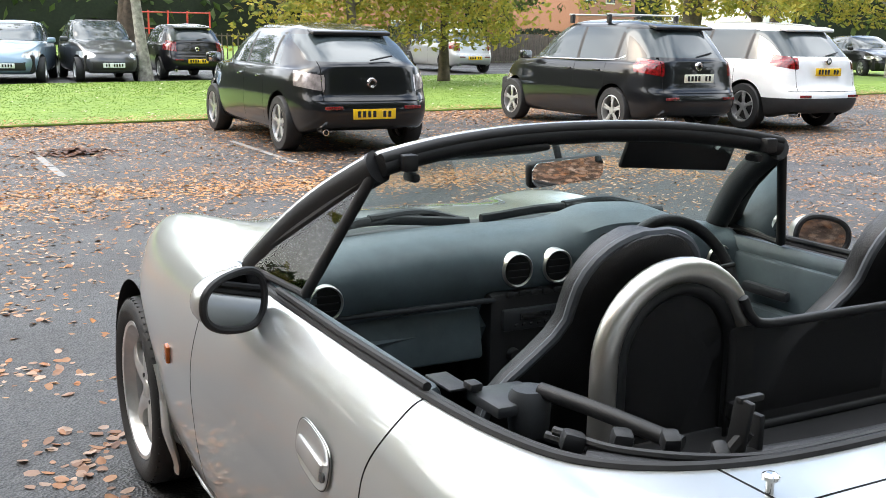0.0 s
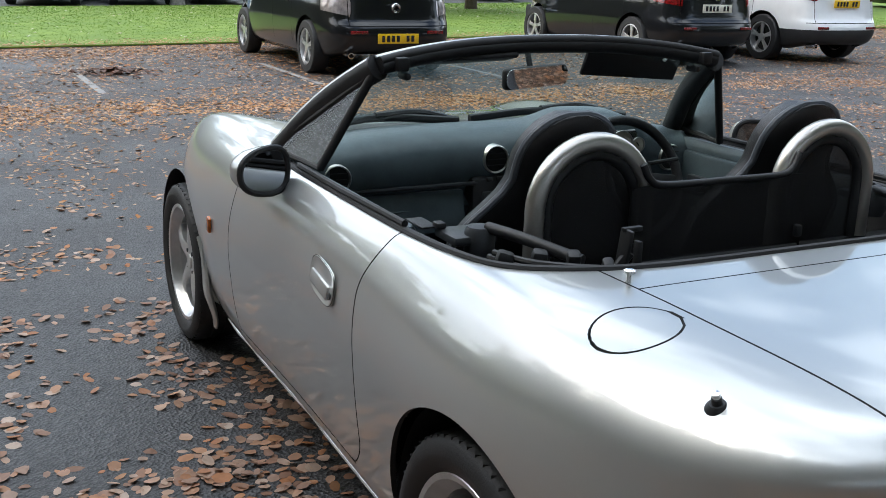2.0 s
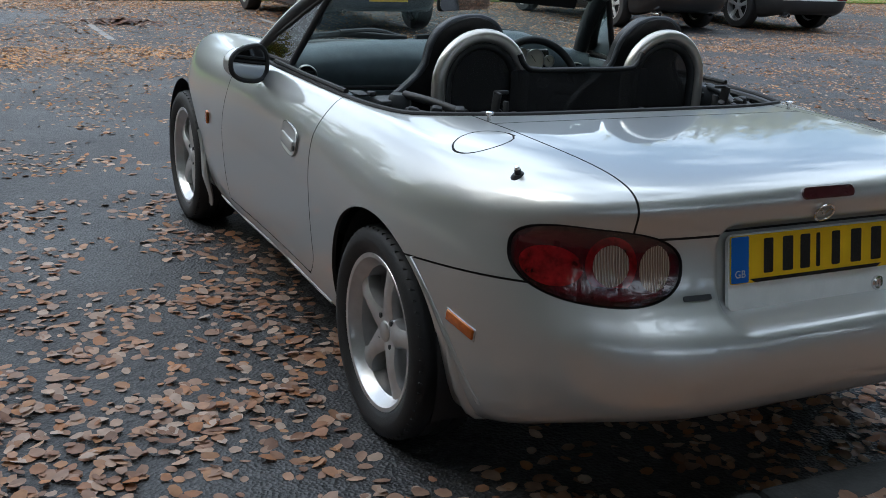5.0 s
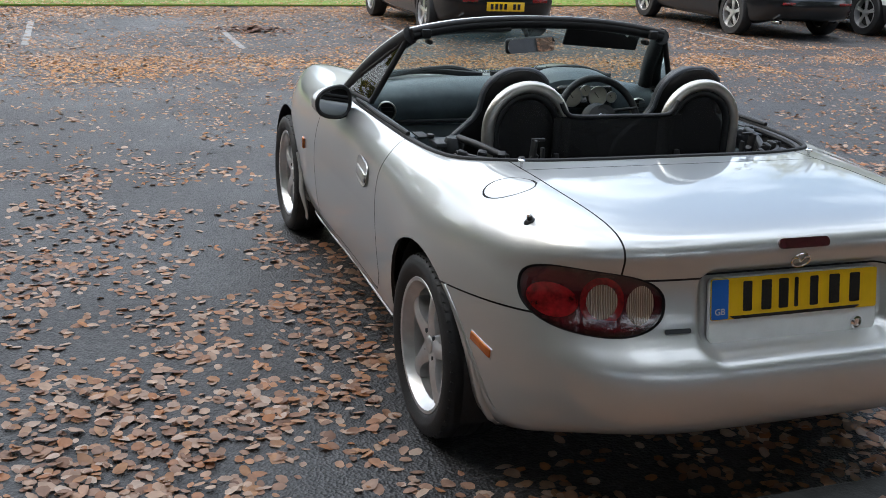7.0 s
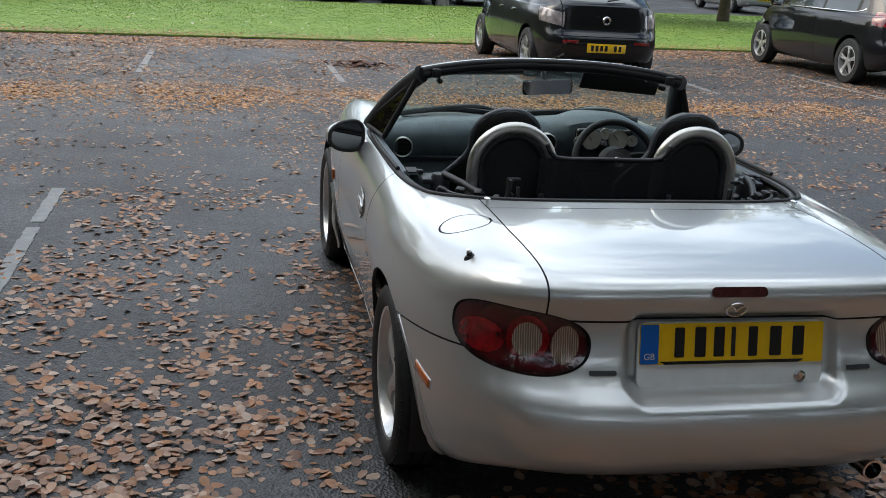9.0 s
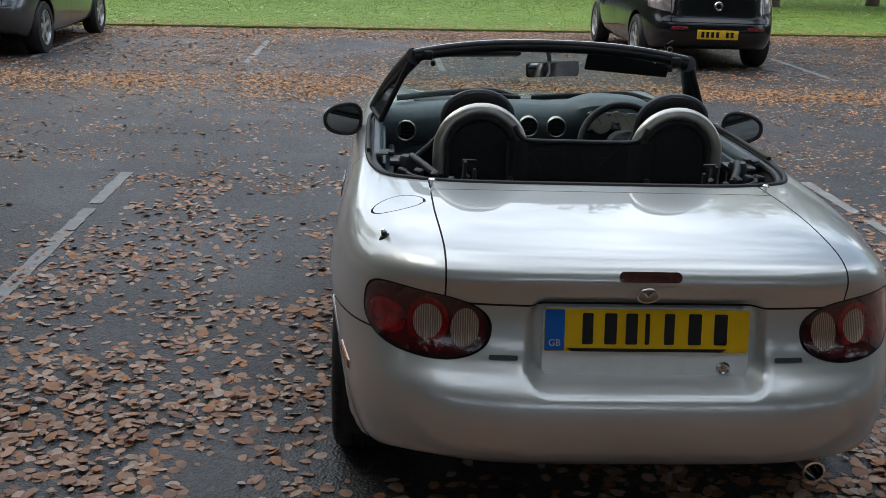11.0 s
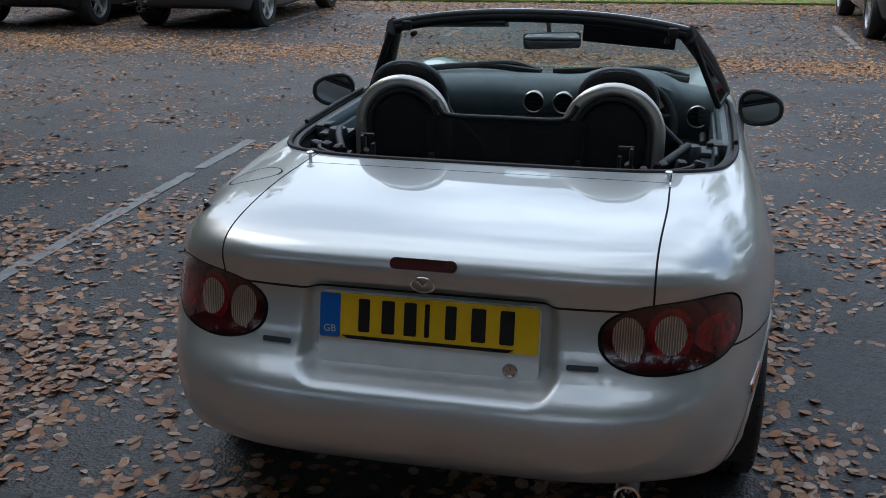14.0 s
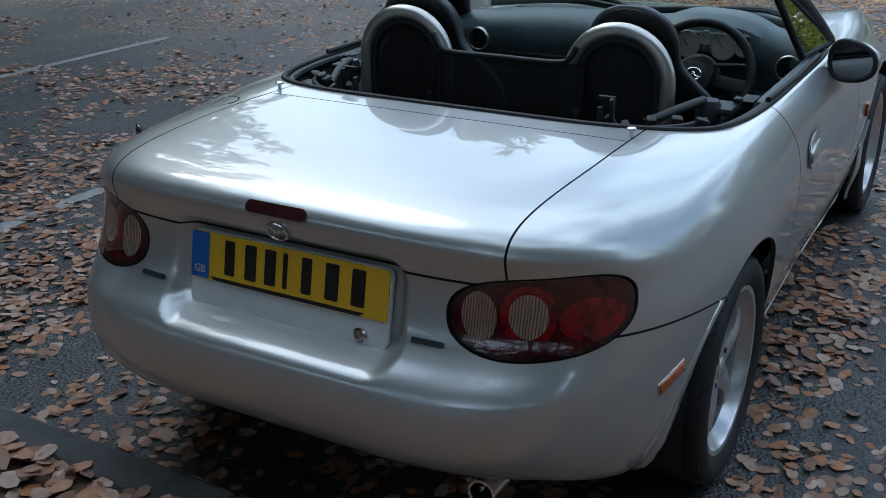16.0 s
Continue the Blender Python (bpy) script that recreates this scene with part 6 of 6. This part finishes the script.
tree("birch_tree", (4.5, 26.0, 0), 9.5, 2.4, 2.6, "slender pale-barked birch at the grass edge", BIRCH, AUTUMN, 4200, 0.09, 0.5, 21, 0.15)
tree("willow_tree", (9.0, 23.0, 0), 9.0, 3.3, 0.9, "drooping yellow-green tree in autumn leaf", BARK, AUTUMN, 15000, 0.085, 1.25, 22, 0.14)
tree("willow_tree", (12.4, 24.6, 0), 9.0, 3.2, 1.0, "drooping yellow-green tree in autumn leaf", BARK, AUTUMN, 13000, 0.085, 1.25, 23, 0.14)
tree("oak_tree", (5.6, 33.0, 0), 12.0, 5.0, 2.3, "broad green tree with a forked brown trunk", BARK, GREEN, 7000, 0.13, 0.5, 24, 0.28, 2)
tree("oak_tree", (-4.5, 41.0, 0), 13.0, 5.5, 2.2, "broad green park tree", BARK, GREEN, 6000, 0.16, 0.6, 25, 0.35)
tree("oak_tree", (0.0, 48.0, 0), 12.0, 5.5, 2.0, "broad green park tree", BARK, GREEN, 6000, 0.17, 0.7, 26, 0.30)
tree("maple_tree", (22.0, 26.0, 0), 10.0, 4.2, 2.0, "spreading tree turning yellow", BARK, AUTUMN, 9000, 0.11, 0.9, 27, 0.28, 2)
tree("maple_tree", (27.0, 28.0, 0), 10.0, 4.2, 1.9, "spreading tree turning yellow", BARK, AUTUMN, 8000, 0.11, 0.9, 28, 0.26)
tree("birch_tree", (29.5, 24.0, 0), 9.5, 2.8, 1.7, "pale-barked birch by the far row", BIRCH, AUTUMN, 6000, 0.10, 0.9, 29, 0.16)
tree("maple_tree", (36.0, 24.0, 0), 11.0, 4.5, 2.0, "spreading tree turning yellow", BARK, AUTUMN, 6000, 0.13, 0.7, 30, 0.28)
for i, (x, y, h) in enumerate(((-17, 16, 11), (-20, 4, 12), (-18, -6, 12), (-14, 26, 11), (14, 42, 13), (26, 44, 13), (40, 40, 13), (24, 6, 11), (21, -5, 12))):
    tree("oak_tree", (x, y, 0), h, 5.0, 2.4, "tall tree at the edge of the car park", BARK, GREEN if i % 3 else AUTUMN, 6500, 0.19, 0.5, 40 + i, 0.3)
for i, (x, y, h) in enumerate(((-12, -9.0, 14), (-6.5, -8.2, 14), (-1.2, -8.8, 15), (4.2, -8.0, 14), (9.5, -9.0, 14))):
    tree("oak_tree", (x, y, 0), h, 6.4, 2.9, "tall tree on the verge with sky between its leaves", BARK, GREEN if i % 2 else TURNING, 12000, 0.19, 0.6, 60 + i, 0.3)

for i, (x, y, h) in enumerate(((6.2, -3.6, 11), (9.5, -0.5, 10), (-6.5, -4.0, 12), (-8.8, -0.3, 11), (-9.6, 4.2, 11))):
    tree("oak_tree", (x, y, 0), h, 4.2, 2.8, "dark tree overhanging the verge beside the parked car", BARK, GREEN, 12000, 0.19, 0.5, 80 + i, 0.26)


def hedge(points, depth, height, label, count, seed, leaf=0.09, foliage=None):
    rng = np.random.default_rng(seed)
    vs, fs = [], []
    shape = np.array([(0, -1, 0), (0.5, 0, 0.15), (0, 1, 0), (-0.5, 0, 0.15)])
    segs = list(zip(points, points[1:]))
    lens = np.array([math.dist(a, b) for a, b in segs])
    k = rng.choice(len(segs), size=count, p=lens / lens.sum())
    a, b = np.array([s[0] for s in segs])[k], np.array([s[1] for s in segs])[k]
    t = rng.random(count)
    h = height * (1 + 0.12 * np.sin(t * 20 + k))
    u, w = rng.uniform(-1, 1, count), rng.random(count) ** 0.5
    rim_leaf = rng.random(count) < 0.6
    u = np.where(rim_leaf, np.sign(u) * rng.uniform(0.75, 1.05, count), u)
    w = np.where(rim_leaf, w, rng.uniform(0.85, 1.05, count))
    off = (u * depth / 2 * (1 - 0.25 * w))[:, None]
    c = np.concatenate([a + (b - a) * t[:, None] + off, (h * w)[:, None]], 1)
    e = thing("hedge", label, "hedge")
    o = scatter("foliage", c, leaf * rng.uniform(0.6, 1.3, count), shape, [(0, 1, 2), (0, 2, 3)], rng.uniform(0, 6.28, (count, 3)), foliage or HEDGE)
    o.parent = e
    # added filler boxes, coloured near-black for the shade deep among the leaves
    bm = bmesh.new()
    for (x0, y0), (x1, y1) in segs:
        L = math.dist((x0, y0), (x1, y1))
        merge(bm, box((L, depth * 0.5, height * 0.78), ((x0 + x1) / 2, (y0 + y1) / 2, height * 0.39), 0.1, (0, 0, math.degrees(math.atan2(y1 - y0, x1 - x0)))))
    part("core", bm, material("hedge_inner_shade", (0.012, 0.018, 0.008), 0.95, vary=0.4, scale=5), e)
    return e


hedge([(-26, 15.5), (-12, 19.2), (-4.6, 23.2), (-2.2, 32.0), (0.2, 40.0)], 1.1, 1.5, "dense dark green hedge along the grass", 34000, 61, 0.11)
hedge([(13.5, 40.0), (26, 42.0), (48, 44)], 1.2, 1.3, "clipped green hedge behind the far cars", 9000, 62)

hedge([(-90, 40), (-40, 62), (0, 72), (40, 78), (80, 70), (120, 40)], 5.0, 8.5, "belt of trees closing the park", 16000, 63, 0.42, GREEN)
hedge([(-30, -30), (-29, 8), (-42, 60)], 5.0, 8.0, "tall belt of trees along the car park", 14000, 65, 0.40, GREEN)
hedge([(42, -30), (46, 12), (120, 40)], 5.0, 8.0, "tall belt of trees along the car park", 14000, 66, 0.40, GREEN)
hedge([(-40, -14), (-12, -13.5), (14, -13.5), (40, -14)], 2.0, 3.2, "tall dark hedge behind the verge", 12000, 64, 0.16, HEDGE)

WOOD = material("weathered_fence", (0.10, 0.085, 0.07), 0.85, vary=0.3, scale=8, bump=0.4, bump_scale=40)
RED = material("red_play_paint", (0.45, 0.045, 0.03), 0.45, vary=0.1, scale=10)
fence = thing("fence", "dark slatted wooden fence behind the second car park", "fence", (0, 0, 0))
for i in range(90):
    t = i / 89
    x, y = 17.5 + 12 * t, 38.2 + 1.5 * t
    part("slat", box((0.10, 0.03, 1.25), (x, y, 0.64), 0.006), WOOD, fence)
part("rail", merge(box((12.1, 0.05, 0.09), (23.5, 39.0, 0.35), 0.01, (0, 0, 7.1)), box((12.1, 0.05, 0.09), (23.5, 39.0, 1.05), 0.01, (0, 0, 7.1))), WOOD, fence)
# play frame in the park
play = thing("play_frame", "red tubular climbing frame in the park", "play equipment", (13.0, 60.0, 0))
for dx in (-1.6, -0.5, 0.6, 1.7, 3.0):
    part("post", tube([(dx, 0, 0), (dx, 0, 2.2)], 0.05, 10, up=(1, 0, 0)), RED, play)
for z in (1.2, 2.1):
    part("bar", tube([(-1.6, 0, z), (3.0, 0, z)], 0.035, 8), RED, play)
rail_fence = thing("fence", "low dark railings round the playground", "fence", (0, 0, 0))
for i in range(60):
    part("paling", box((0.05, 0.03, 1.1), (6 + 0.25 * i, 42.5 + 0.04 * i, 0.56), 0.005), WOOD, rail_fence)
part("rail", box((15, 0.04, 0.06), (13.4, 43.7, 1.0), 0.01, (0, 0, 9.1)), WOOD, rail_fence)

# houses beyond the park
BRICK = material("red_brick", (0.30, 0.13, 0.085), 0.85, second=(0.38, 0.20, 0.14), scale=18, bump=0.3, bump_scale=60)
ROOF = material("roof_tiles", (0.13, 0.085, 0.07), 0.8, vary=0.3, scale=12, bump=0.5, bump_scale=30)
RENDER_WHITE = material("white_render", (0.72, 0.71, 0.68), 0.7, vary=0.06, scale=4)


def house(at, turn, wall_mat, label):
    e = thing("house", label, "house", at, turn, "houses")
    part("wall", box((9, 7, 5.2), (0, 0, 2.6), 0.02), wall_mat, e)
    vs = [(-4.8, -3.9, 5.1), (4.8, -3.9, 5.1), (4.8, 3.9, 5.1), (-4.8, 3.9, 5.1), (-4.8, 0, 7.6), (4.8, 0, 7.6)]
    mesh("roof", vs, [(0, 1, 5, 4), (2, 3, 4, 5), (0, 4, 3), (1, 2, 5), (0, 3, 2, 1)], ROOF, e, smooth=False)
    for dx in (-2.8, 0.2, 2.9):
        for dz in (1.4, 3.9):
            w = part("window", box((1.4, 0.10, 1.15), (dx, -3.52, dz), 0.02), PLATE_WHITE, e)
            part("pane", box((1.22, 0.04, 0.97), (dx, -3.57, dz), 0.005), CAR_GLASS, w)
    part("door", box((0.95, 0.08, 2.05), (-1.2, -3.53, 1.03), 0.01), TRIM, e)
    return e


house((30, 66, 0), 24, BRICK, "red brick house beyond the park")
house((42, 62, 0), 28, BRICK, "red brick house beyond the park")
house((54, 58, 0), 32, RENDER_WHITE, "white rendered house beyond the park")
